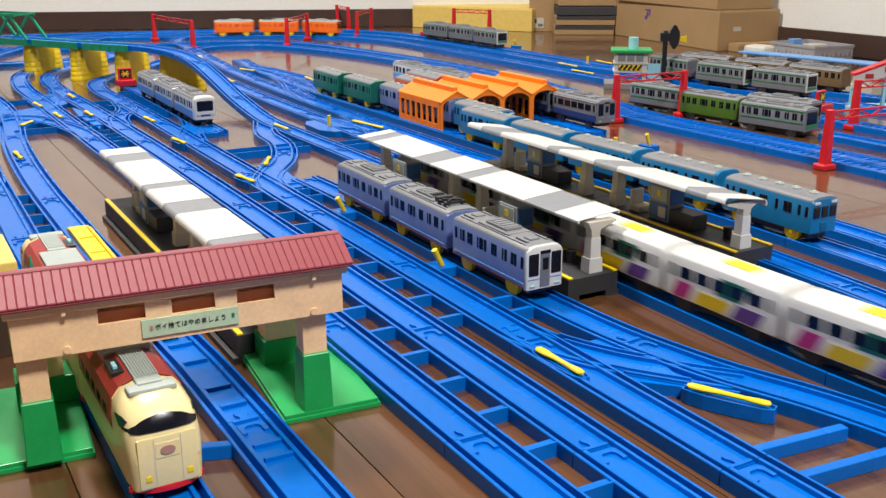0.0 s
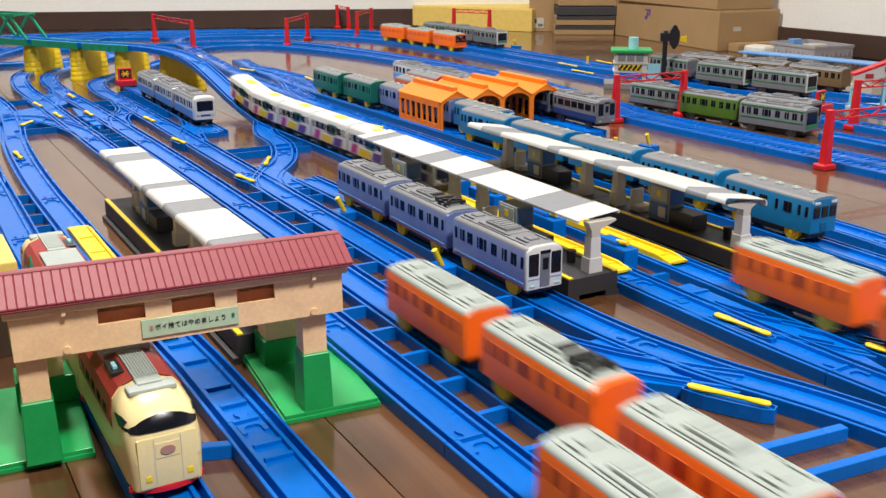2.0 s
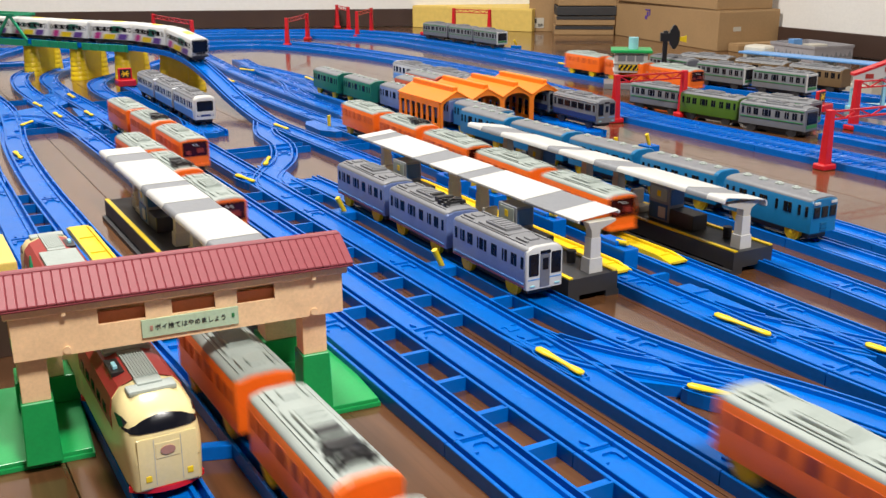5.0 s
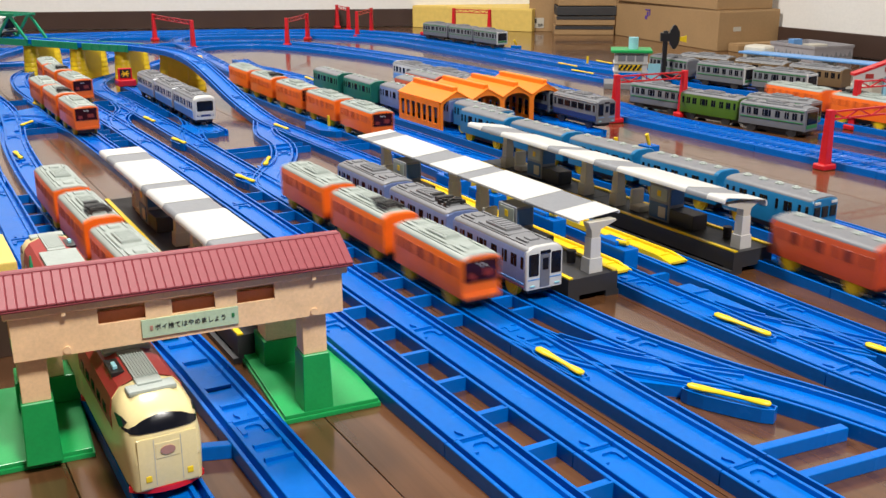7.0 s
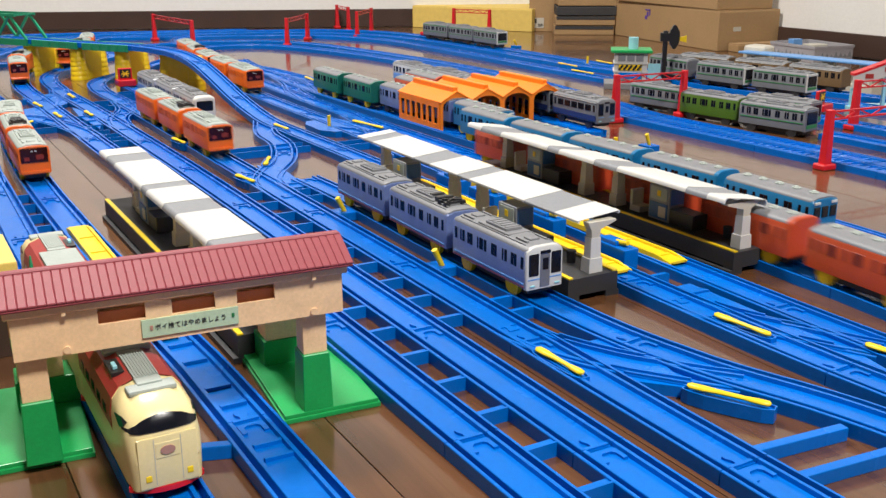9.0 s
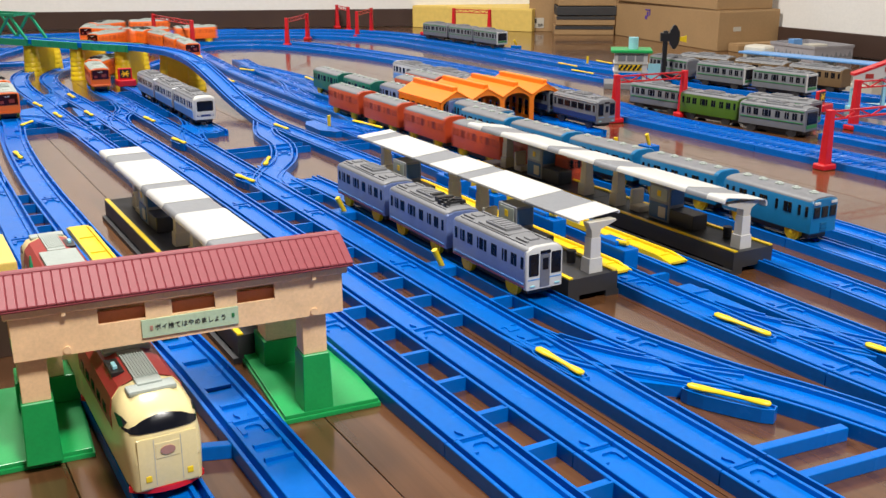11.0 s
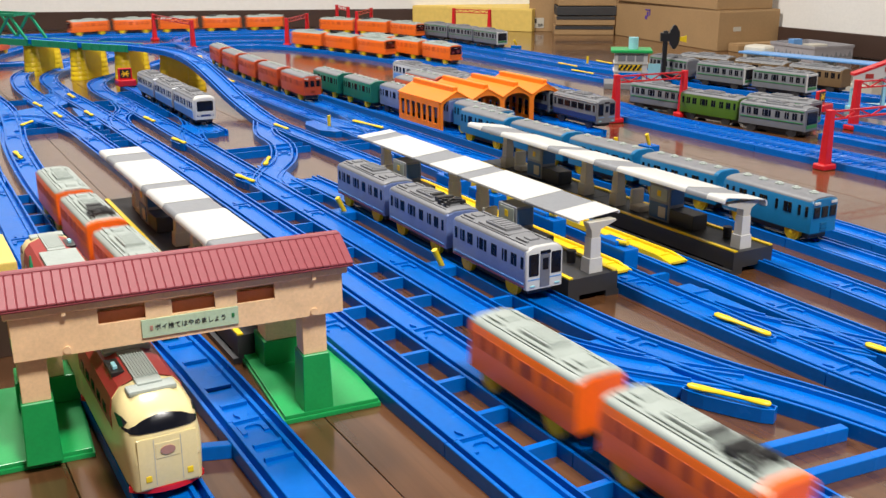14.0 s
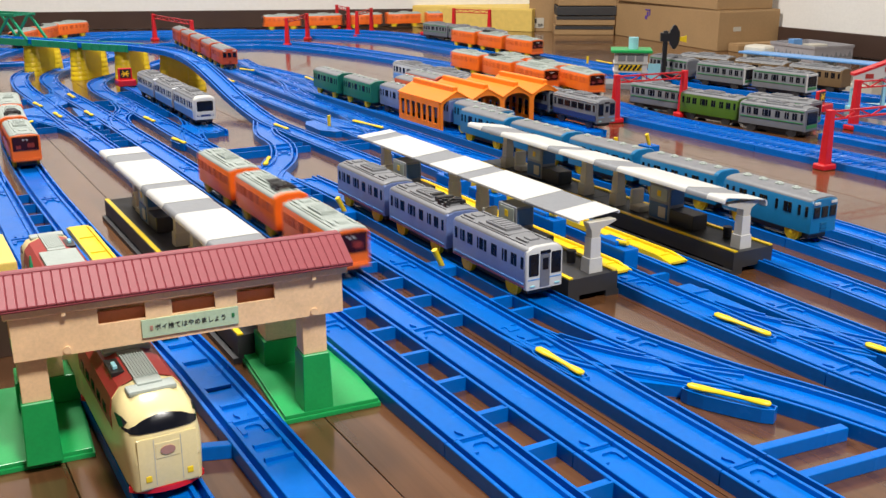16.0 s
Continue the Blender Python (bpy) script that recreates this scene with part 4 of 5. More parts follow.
slant_tie(0.4165, 0.360, 0.487, 0.353)
slant_tie(0.4165, 0.326, 0.499, 0.318)
slant_tie(0.123, 0.530, 0.153, 0.520)
for yy in (0.430, 0.492, 0.510, 0.570, 0.600, 0.650, 0.685):
    rib = part("track_rib", bx(-0.0088, 0.0088, -0.0016, 0.0016, 0.0064, 0.0094, 0.0004), M["blue"], at=pose(0.1705 + (0.55 - yy) * 0.02, yy, 0))
    tagged(rib, "low blue plastic cross rib in the track", "track rib", "track ribs")


# ---------------------------------------------------------------- overbridge station in the foreground
def overbridge():
    t = thing("station_overbridge", pose(0.045, 0.566, 0, 0, 0, -5), "beige toy station overbridge with dull red roof on green posts", "toy station")
    W = 0.191
    # walls of the passage: a front with three openings, a back, ends
    z0, z1 = 0.072, 0.1045
    def wall(y, name):
        bm = bmesh.new()
        holes = [(0.046, 0.072), (0.087, 0.112), (0.125, 0.148)]
        hz0, hz1 = 0.0868, 0.0965
        x = 0.0
        for a, b in holes:
            box(bm, x, a, y, y + 0.002, z0, z1)
            box(bm, a, b, y, y + 0.002, z0, hz0)
            box(bm, a, b, y, y + 0.002, hz1, z1)
            x = b
        box(bm, x, W, y, y + 0.002, z0, z1)
        bmesh.ops.remove_doubles(bm, verts=bm.verts[:], dist=1e-5)
        part(name, bm, M["beige"], t)
    wall(-0.014, "front_wall")
    wall(0.022, "rear_wall")
    part("passage_floor", bx(0, W, -0.0118, 0.0218, z0 + 0.001, z0 + 0.003), M["beige"], t)
    part("inner_screen", bx(0.03, 0.165, -0.0100, -0.0088, z0 + 0.003, 0.0930), M["rust"], t, "orange-brown inner panel")
    for x in (0.0, W - 0.002):
        part("end_wall", bx(x, x + 0.002, -0.0118, 0.0218, z0, z1), M["beige"], t)
    part("cornice", bevel(bx(-0.003, W + 0.003, -0.0165, 0.0262, 0.0975, 0.1035), 0.0008, 1), M["beige"], t)
    for x in (0.028, 0.172):
        bm = bmesh.new()
        disc(bm, 0.0022, 0.003, Matrix.Translation((x, -0.0138, z0 + 0.003)) @ Matrix.Rotation(radians(90), 4, "X"), 16)
        part("bracket", bm, M["beige"], t)
        part("rib", bx(x - 0.0012, x + 0.0012, -0.0178, -0.0162, 0.0965, 0.1035), M["beige"], t)
    # ribbed gable roof: each tile row is a strip
    strip = shared("rooftile", lambda: mesh(bevel(bx(-0.00243, 0.00243, 0.0, 0.0285, -0.0008, 0.0011), 0.0005, 1), M["pinkroof"]))
    part("roof_board", bx(-0.004, W + 0.005, -0.0008, 0.0274, -0.0012, -0.0002), M["pinkroof"], t, at=pose(0, -0.0205, 0.1045, 27, 0, 0))
    part("roof_board", bx(-0.004, W + 0.005, -0.0008, 0.0274, -0.0012, -0.0002), M["pinkroof"], t, at=pose(W, 0.0302, 0.1045, 27, 0, 180))
    n = 41
    for k in range(n):
        x = -0.002 + (W + 0.005) * k / (n - 1)
        part("roof_tile", strip, None, t, at=pose(x, -0.0210, 0.1048, 27, 0, 0))
        part("roof_tile", strip, None, t, at=pose(x, 0.0307, 0.1048, 27, 0, 180))
    part("ridge", bevel(bx(-0.004, W + 0.005, 0.0020, 0.0077, 0.1165, 0.1190), 0.0008, 1), M["pinkroof"], t)
    for x in (-0.003, W + 0.002):
        bm = bmesh.new()
        loft(bm, [[(xx, -0.018, 0.1040), (xx, 0.0278, 0.1040), (xx, 0.0048, 0.1158)] for xx in (x, x + 0.0016)])
        part("gable", bm, M["beige"], t)
    # posts
    for x in (0.009, 0.174):
        for y in (0.000,):
            bm = bmesh.new()
            loft(bm, [[(x + sx * a, y + sy * b, z) for sx, sy in ((-1, -1), (1, -1), (1, 1), (-1, 1))] for z, a, b in ((0.0055, 0.0100, 0.0105), (0.044, 0.0088, 0.0092))])
            part("green_post", bevel(bm, 0.0006, 1), M["green"], t, "tapered green post")
            part("beige_post", bx(x - 0.0078, x + 0.0078, y - 0.0075, y + 0.0075, 0.0438, z0 + 0.001, 0.0006), M["beige"], t)
    for xa, xb, ya, yb in ((-0.090, 0.037, -0.003, 0.110), (0.150, 0.216, -0.012, 0.108)):
        bm = bx(xa, xb, ya, yb, 0.0, 0.0032, 0.0006)
        b2 = bx(xa + 0.0012, xb - 0.0012, ya + 0.0012, yb - 0.0012, 0.003, 0.0058, 0.0006)
        part("base_plate", bm, M["green"], t)
        part("base_plate", b2, M["green"], t)
    # stair towers behind
    for x in (-0.002, 0.160):
        part("stair_plinth", bx(x, x + 0.040, 0.070, 0.098, 0.0056, 0.024, 0.0008), M["green"], t)
        part("stair_foot", bx(x + 0.002, x + 0.030, 0.072, 0.094, 0.0238, 0.043, 0.0006), M["beige"], t)
        bm = bmesh.new()
        loft(bm, [[(xx, 0.0242, 0.073), (xx, 0.0242, 0.096), (xx, 0.094, 0.052), (xx, 0.094, 0.036)] for xx in (x + 0.001, x + 0.031)])
        part("stair_casing", bm, M["beige"], t)
        for k in range(6):
            y, z = 0.030 + k * 0.010, 0.0905 - k * 0.0068
            part("stair_tread", bx(x + 0.003, x + 0.029, y, y + 0.009, z - 0.004, z + 0.004), M["beige"], t)
    # sign: dark lettering on a pale green strip
    s = part("sign_board", bx(0.069, 0.125, -0.0152, -0.0139, 0.0752, 0.0860), M["sign"], t, "pale green sign strip with dark lettering")
    f = bpy.data.curves.new("sign_text", "FONT")
    f.body, f.size, f.align_x, f.align_y, f.extrude = "ポイ捨てはやめましょう", 0.0038, "CENTER", "CENTER", 0.0001
    fo = new("sign_text", f)
    me = bpy.data.meshes.new_from_object(fo)
    bpy.data.objects.remove(fo)
    me.materials.append(M["ink"])
    part("lettering", me, None, s, at=pose(0.097, -0.0155, 0.0806, 90, 0, 0))
    part("leaf_mark", bx(0.0735, 0.0752, -0.0157, -0.0150, 0.0795, 0.0822), M["faded"], s)
    part("leaf_mark", bx(0.1210, 0.1226, -0.0157, -0.0150, 0.0800, 0.0825), M["ltgreen"], s)


overbridge()


def corner_building():
    t = thing("toy_building", pose(0.0565, 0.765, 0), "corner of a pale yellow toy building with tree", "toy building")
    # baseboard's dark brown, chosen to fit the camera's view below the overbridge
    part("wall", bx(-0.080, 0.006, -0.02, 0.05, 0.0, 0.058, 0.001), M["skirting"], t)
    part("roof", bx(-0.085, 0.0135, -0.026, 0.055, 0.0578, 0.074, 0.0015), M["yellowcard"], t, "pale yellow flat roof")
    bm = bmesh.new()
    disc(bm, 0.006, 0.055, Matrix.Translation((0.024, -0.012, 0.045)), 12, 0.0006)
    part("tree", bm, M["bridge_green"], t, "dark green cone tree")
    part("trunk", bx(0.0225, 0.0255, -0.0135, -0.0105, 0.0, 0.02), M["rust"], t)


corner_building()


# ---------------------------------------------------------------- cream sleeper train
def sleeper(x, y, turn):
    t = thing("train_car", pose(x, y, TOP, 0, 0, turn) @ Matrix.Scale(1.05, 4), "cream and maroon toy sleeper train car with rounded nose", "toy train car", "cream sleeper train cars")
    L = 0.062
    rings = []
    for yy, w, z0, zt, drop in ((-L, 0.030, 0.006, 0.0355, 0.5), (-L + 0.0018, 0.0345, 0.0055, 0.0400, 0.4), (-L + 0.005, 0.0370, 0.0052, 0.0442, 0.3), (-L + 0.010, 0.0382, 0.005, 0.0478, 0.2), (-L + 0.018, 0.0385, 0.005, 0.0503, 0),
                                (-L + 0.028, 0.0385, 0.005, 0.0515, 0), (-0.02, 0.0385, 0.005, 0.0515, 0), (L, 0.0385, 0.005, 0.0515, 0)):
        h = w / 2
        rings.append([(-h * 0.96, yy, z0), (h * 0.96, yy, z0), (h, yy, 0.020), (h, yy, zt - 0.016), (h * 0.93, yy, zt - 0.008), (h * 0.72, yy, zt - 0.0028), (h * 0.35, yy, zt - 0.0004), (-h * 0.35, yy, zt - 0.0004),
                      (-h * 0.72, yy, zt - 0.0028), (-h * 0.93, yy, zt - 0.008), (-h, yy, zt - 0.016), (-h, yy, 0.020)])
    bm = bmesh.new()
    loft(bm, rings)
    part("body", bm, M["cream"], t, smooth=True)
    # maroon shoulders behind the nose, as a shell a little proud of the body
    def shell(y0, y1, zlo, mat, name, top=0.0515, g=0.0006):
        h = 0.0385 / 2 + g
        ring = [(h, zlo), (h, top - 0.016), (h * 0.93, top - 0.008 + g), (h * 0.72, top - 0.0028 + g), (h * 0.35, top + g), (-h * 0.35, top + g), (-h * 0.72, top - 0.0028 + g), (-h * 0.93, top - 0.008 + g), (-h, top - 0.016), (-h, zlo)]
        inner = [(u * 0.97, min(z, top - 0.002)) for u, z in ring][::-1]
        b = bmesh.new()
        loft(b, [[(u, yy, z) for u, z in ring + inner] for yy in (y0, y1)])
        part(name, b, mat, t)
    shell(-L + 0.036, L - 0.001, 0.0275, M["maroon"], "roof_band")
    shell(-L + 0.036, L - 0.001, 0.0255, M["cream"], "waist_band", g=0.0003)
    part("roof_panel", bx(-0.0065, 0.0065, -L + 0.026, -L + 0.075, 0.0505, 0.0530, 0.0006), M["paleroof"], t, "pale ribbed roof panel")
    for k in range(9):
        part("roof_rib", bx(-0.0060 + k * 0.0015 - 0.0004, -0.0060 + k * 0.0015 + 0.0004, -L + 0.034, -L + 0.070, 0.0529, 0.0536), M["paleroof"], t)
    part("roof_panel", bevel(bx(-0.0125, 0.0125, -L + 0.020, -L + 0.030, 0.0488, 0.0520), 0.0014, 2), M["paleroof"], t, "pale front roof panel")
    part("roof_panel", bx(-0.0130, 0.0130, -L + 0.076, L - 0.004, 0.0505, 0.0528, 0.0006), M["paleroof"], t, "pale rear roof panel")
    part("switch_slot", bx(-0.0150, -0.0080, -L + 0.048, -L + 0.068, 0.0498, 0.0522, 0.0004), M["dark"], t, "dark slot with switch")
    part("switch", bx(-0.0130, -0.0105, -L + 0.053, -L + 0.060, 0.0515, 0.0540, 0.0005), M["cyan"], t)
    # windscreen wraps round the nose
    ZT, YT, HT = (0.0355, 0.0400, 0.0442, 0.0478, 0.0503, 0.0515), (0.0, 0.0018, 0.005, 0.010, 0.018, 0.028), (0.0150, 0.01725, 0.0185, 0.0191, 0.01925, 0.01925)

    def skin(a, z, proud=0.0):
        """A point of the nose at the share a of its half width and the height z."""
        zt = z + float(np.interp(abs(a), (0, 0.35, 0.72, 0.93, 1.0), (0.0004, 0.0004, 0.0028, 0.008, 0.016)))
        yy, hh = float(np.interp(zt, ZT, YT)), float(np.interp(zt, ZT, HT))
        return (a * (hh + proud * abs(a)), -L + yy - proud, z + proud * 0.6)
    b = bmesh.new()
    rings = []
    for k in range(25):
        a = (k / 24 - 0.5) * 2 * 0.965
        c = max(0.0, 1 - abs(a / 0.965) ** 2.4)
        zs = [0.0366 + 0.0002 * c + (0.0008 + 0.0066 * c) * j / 4 for j in range(5)]
        rings.append([skin(a, q, 0.0006) for q in zs] + [skin(a, q, -0.0015) for q in zs[::-1]])
    loft(b, rings)
    part("windscreen", b, M["window"], t, "black curved windscreen", smooth=True)
    for s in (-1, 1):
        b = bmesh.new()
        loft(b, [[skin(s * u, q, e) for u, q in ((0.86, 0.0412), (0.94, 0.0388), (0.98, 0.0362), (0.972, 0.0394), (0.92, 0.0420))] for e in (-0.0010, 0.0006)])
        part("side_window", b, M["window"], t)
        for x_, mat in ((0.0105, M["yellow"]), (0.0142, M["paleroof"])):
            part("headlight", bx(s * x_ - 0.0016, s * x_ + 0.0016, -L - 0.0010 + (x_ - 0.0105) * 0.5, -L + 0.004, 0.0105, 0.0140, 0.0005), mat, t)
        part("door_line", bx(s * 0.0068 - 0.0002, s * 0.0068 + 0.0002, -L - 0.0008, -L + 0.001, 0.008, 0.0335), M["ivory"], t)
    part("nose_panel", bevel(bx(-0.0150, 0.0150, -L - 0.0006, -L + 0.001, 0.0066, 0.0345), 0.0007, 2), M["cream"], t, smooth=True)
    part("emblem_plate", bx(-0.0062, 0.0062, -L - 0.0009, -L + 0.001, 0.0225, 0.0310, 0.0003), M["cream"], t)
    b = bmesh.new()
    disc(b, 0.0030, 0.0008, Matrix.Translation((0, -L - 0.0011, 0.0268)) @ Matrix.Rotation(radians(90), 4, "X") @ Matrix.Diagonal((1.25, 0.8, 1, 1)), 18)
    part("emblem", b, M["faded"], t, "faded round emblem")
    b = bmesh.new()
    loft(b, [[(u * 0.0194, -L - 0.0012 + 0.008 * abs(u) ** 2.4, z) for z in (0.0036, 0.0064)] + [(u * 0.0185, -L + 0.010, z) for z in (0.0068, 0.0030)] for u in [k / 6 - 1 for k in range(13)]])
    part("skirt", b, M["red"], t, "red lower skirt")
    part("underframe", bx(-0.0125, 0.0125, -L + 0.012, L - 0.004, 0.0028, 0.0056, 0.0008), M["charcoal"], t)
    for yy in (-0.034, 0.036):
        for xx in (-0.0145, 0.0145):
            part("wheel", wheel_mesh(M["charcoal"]), None, t, at=pose(xx, yy, 0.0092))
    for k in range(5):
        for s in (-1, 1):
            part("window", pane_mesh(0.0085, 0.006, M["window"]), None, t, at=pose(s * 0.0196, -0.012 + k * 0.015, 0.0335))


sleeper(0.106, 0.5445, 0)
sleeper(0.105, 0.6720, 0)
sleeper(0.104, 0.8000, 180)


# ---------------------------------------------------------------- engine shed
def shed():
    t = thing("engine_shed", pose(0.762, 1.338, 0), "bright orange toy engine shed with four gabled bays", "toy shed")
    w, D, ze, zr = 0.0575, 0.142, 0.050, 0.0655
    for k in range(4):
        x0 = k * w
        # arch front and back: a frame round the opening
        for y in (0.0, D - 0.003):
            bm = bmesh.new()
            outer = [(x0, 0.0), (x0, ze), (x0 + w / 2, zr), (x0 + w, ze), (x0 + w, 0.0)]
            i0, i1 = x0 + 0.0045, x0 + w - 0.0045
            inner = [(i0, 0.0), (i0, ze - 0.006)] + [(x0 + w / 2 + math.cos(a) * (w / 2 - 0.0045), ze - 0.006 + math.sin(a) * 0.012) for a in [math.pi * j / 8 for j in range(7, 0, -1)]] + [(i1, ze - 0.006), (i1, 0.0)]
            rail = [(x0, 0.0), (x0, ze)] + [(x0 + w * j / 8, ze + (zr - ze) * (1 - abs(j / 4 - 1))) for j in range(1, 8)] + [(x0 + w, ze), (x0 + w, 0.0)]
            fr = [[bm.verts.new((u, yy, z)) for u, z in r] for yy in (y, y + 0.003) for r in (rail, inner)]
            for a, b in ((0, 1), (2, 3), (0, 2), (1, 3)):
                for j in range(len(rail) - 1):
                    bm.faces.new((fr[a][j], fr[a][j + 1], fr[b][j + 1], fr[b][j]))
            part("arch", bm, M["shed_orange"], t)
        for s in (-1, 1):
            ang = math.degrees(math.atan2(zr - ze, w / 2))
            ln = math.hypot(zr - ze, w / 2) + 0.0002
            m = pose(x0 + (0 if s < 0 else w), 0, ze, 0, -ang if s < 0 else ang, 0)
            part("roof_slope", bx(0 if s < 0 else -ln, ln if s < 0 else 0, -0.0015, D + 0.0015, 0.0, 0.002), M["shed_orange"], t, at=m)
        part("ridge_vent", bevel(bx(x0 + w / 2 - 0.0045, x0 + w / 2 + 0.0045, 0.004, D - 0.004, zr - 0.003, zr + 0.0075), 0.0008, 1), M["shed_orange"], t)
    for k in range(5):
        x = k * w
        bm = bx(x - 0.0012, x + 0.0012, 0.0032, D - 0.0032, 0.0, 0.016)
        box(bm, x - 0.0012, x + 0.0012, 0.0032, D - 0.0032, 0.042, ze + 0.0004)
        n = 7
        for j in range(n + 1):
            y = 0.0032 + (D - 0.0064 - 0.006) * j / n
            box(bm, x - 0.0012, x + 0.0012, y, y + 0.006, 0.0158, 0.0422)
        part("side_wall", bm, M["shed_orange"], t, "orange side wall with tall slots")


shed()


# ---------------------------------------------------------------- red gantries
def gantry(xa, ya, xb, yb, h=0.080):
    d = Vector((xb - xa, yb - ya, 0))
    t = thing("signal_gantry", pose(xa, ya, 0, 0, 0, math.degrees(math.atan2(d.y, d.x))), "red plastic catenary gantry with lattice beam", "toy gantry", "red gantries")
    L = d.length
    for x in (0, L):
        p = part("foot", bevel(bx(x - 0.012, x + 0.012, -0.010, 0.010, 0, 0.008), 0.0015, 1), M["red"], t)
        bm = bmesh.new()
        loft(bm, [[(x + sx * a, sy * a, z) for sx, sy in ((-1, -1), (1, -1), (1, 1), (-1, 1))] for z, a in ((0.007, 0.0062), (h - 0.012, 0.0046), (h, 0.0046))])
        part("post", bevel(bm, 0.0008, 1), M["red"], t)
    n = max(4, int(L / 0.022))
    z0, z1 = h - 0.013, h - 0.003
    for z in (z0, z1):
        part("beam_rail", bx(0.004, L - 0.004, -0.0014, 0.0014, z - 0.0012, z + 0.0012), M["red"], t)
    for k in range(n):
        a, b = 0.004 + (L - 0.008) * k / n, 0.004 + (L - 0.008) * (k + 1) / n
        dz = (z1 - z0) if k % 2 else (z0 - z1)
        ln = math.hypot(b - a, dz)
        part("brace", bx(0, ln, -0.0009, 0.0009, -0.0009, 0.0009), M["red"], t, at=pose(a, 0, z0 if k % 2 else z1, 0, -math.degrees(math.atan2(dz, b - a)), 0))
    return t


for q in ((1.072, 1.290, 1.210, 1.278), (1.088, 0.872, 1.240, 0.862), (1.365, 1.048, 1.51, 1.033), (1.052, 2.740, 1.175, 2.887), (0.794, 2.80, 0.763, 3.10), (1.422, 3.22, 1.41, 3.10), (1.344, 2.890, 1.452, 3.010),
          (1.679, 2.86, 1.744, 2.745)):
    gantry(*q)
pole = part("red_stop", bevel(bx(-0.022, 0.022, -0.014, 0.014, 0, 0.010), 0.002, 1), M["red"], at=pose(1.520, 2.75, 0.010, 0, 0, 20))
tagged(pole, "small red plastic stop standing on the track", "track stop")


# ---------------------------------------------------------------- bridge
def pier(xa, ya, xb, yb, h):
    d = Vector((xb - xa, yb - ya, 0))
    t = thing("bridge_pier", pose(xa, ya, 0, 0, 0, math.degrees(math.atan2(d.y, d.x))), "yellow plastic bridge pier of stacked ribbed blocks", "bridge pier", "yellow bridge piers")
    L, n = d.length, 7
    for k in range(n):
        z0, z1 = h * k / n, h * (k + 1) / n
        r = 0.0190 - 0.0045 * k / n
        for x in (0.0, L):
            bm = bmesh.new()
            loft(bm, [[(x + rr * math.cos(a), rr * math.sin(a), z) for a in [math.tau * j / 18 for j in range(18)]] for z, rr in ((z0 + 0.0002, r), (z1 - 0.0022, r * 0.985), (z1 - 0.0008, r * 0.92), (z1, r * 0.92))])
            part("column_block", bm, M["yellow"], t, smooth=True)
    part("web", bx(0.004, L - 0.004, -0.0125, 0.0125, 0.0, h - 0.001), M["yellow"], t)


for q in ((0.318, 2.430, 0.372, 2.474, 0.071), (0.395, 2.300, 0.450, 2.350, 0.071), (0.468, 2.197, 0.519, 2.247, 0.071), (0.535, 2.085, 0.575, 2.022, 0.068)):
    pier(*q)


def girder(a, b, z=0.072):
    d = Vector((b[0] - a[0], b[1] - a[1], 0))
    t = thing("bridge_girder", pose(a[0], a[1], z, 0, 0, math.degrees(math.atan2(d.y, d.x))), "green plastic girder bridge span with low sides", "toy bridge", "green bridge spans")
    L = d.length
    part("deck", bx(0.001, L - 0.001, -0.022, 0.022, -0.002, -0.0004), M["bridge_green"], t)
    for s in (-1, 1):
        part("side_plate", bevel(bx(0.001, L - 0.001, s * 0.0235 - 0.0015, s * 0.0235 + 0.0015, -0.004, 0.0105), 0.0005, 1), M["bridge_green"], t)
        for k in range(6):
            x = 0.006 + (L - 0.012) * k / 5
            part("stiffener", bx(x - 0.001, x + 0.001, s * 0.0258 - 0.0010, s * 0.0258 + 0.0010, -0.003, 0.0098), M["bridge_green"], t)


girder((0.492, 2.168), (0.418, 2.275))
girder((0.412, 2.284), (0.337, 2.408))


def truss(a, b, z=0.072):
    d = Vector((b[0] - a[0], b[1] - a[1], 0))
    t = thing("truss_bridge", pose(a[0], a[1], z, 0, 0, math.degrees(math.atan2(d.y, d.x))), "green plastic truss bridge span", "toy bridge")
    L, h = d.length, 0.062
    part("deck", bx(0, L, -0.026, 0.026, -0.004, -0.0004), M["bridge_green"], t)
    for s in (-1, 1):
        y = s * 0.027
        part("lower_chord", bx(0, L, y - 0.002, y + 0.002, -0.004, 0.010), M["bridge_green"], t)
        part("upper_chord", bx(0.030, L - 0.030, y - 0.0025, y + 0.0025, h - 0.003, h + 0.003), M["bridge_green"], t)
        n = 8
        for k in range(n):
            xa, xb = L * k / n, L * (k + 1) / n
            za, zb = (0.008, h) if k % 2 == 0 else (h, 0.008)
            ln = math.hypot(xb - xa, zb - za)
            part("diagonal", bx(0, ln, -0.0022, 0.0022, -0.0026, 0.0026), M["bridge_green"], t, at=pose(xa, y, za, 0, -math.degrees(math.atan2(zb - za, xb - xa)), 0))
    for k in range(4):
        x = 0.034 + (L - 0.068) * k / 3
        part("top_brace", bx(x - 0.002, x + 0.002, -0.0245, 0.0245, h - 0.002, h + 0.002), M["bridge_green"], t)


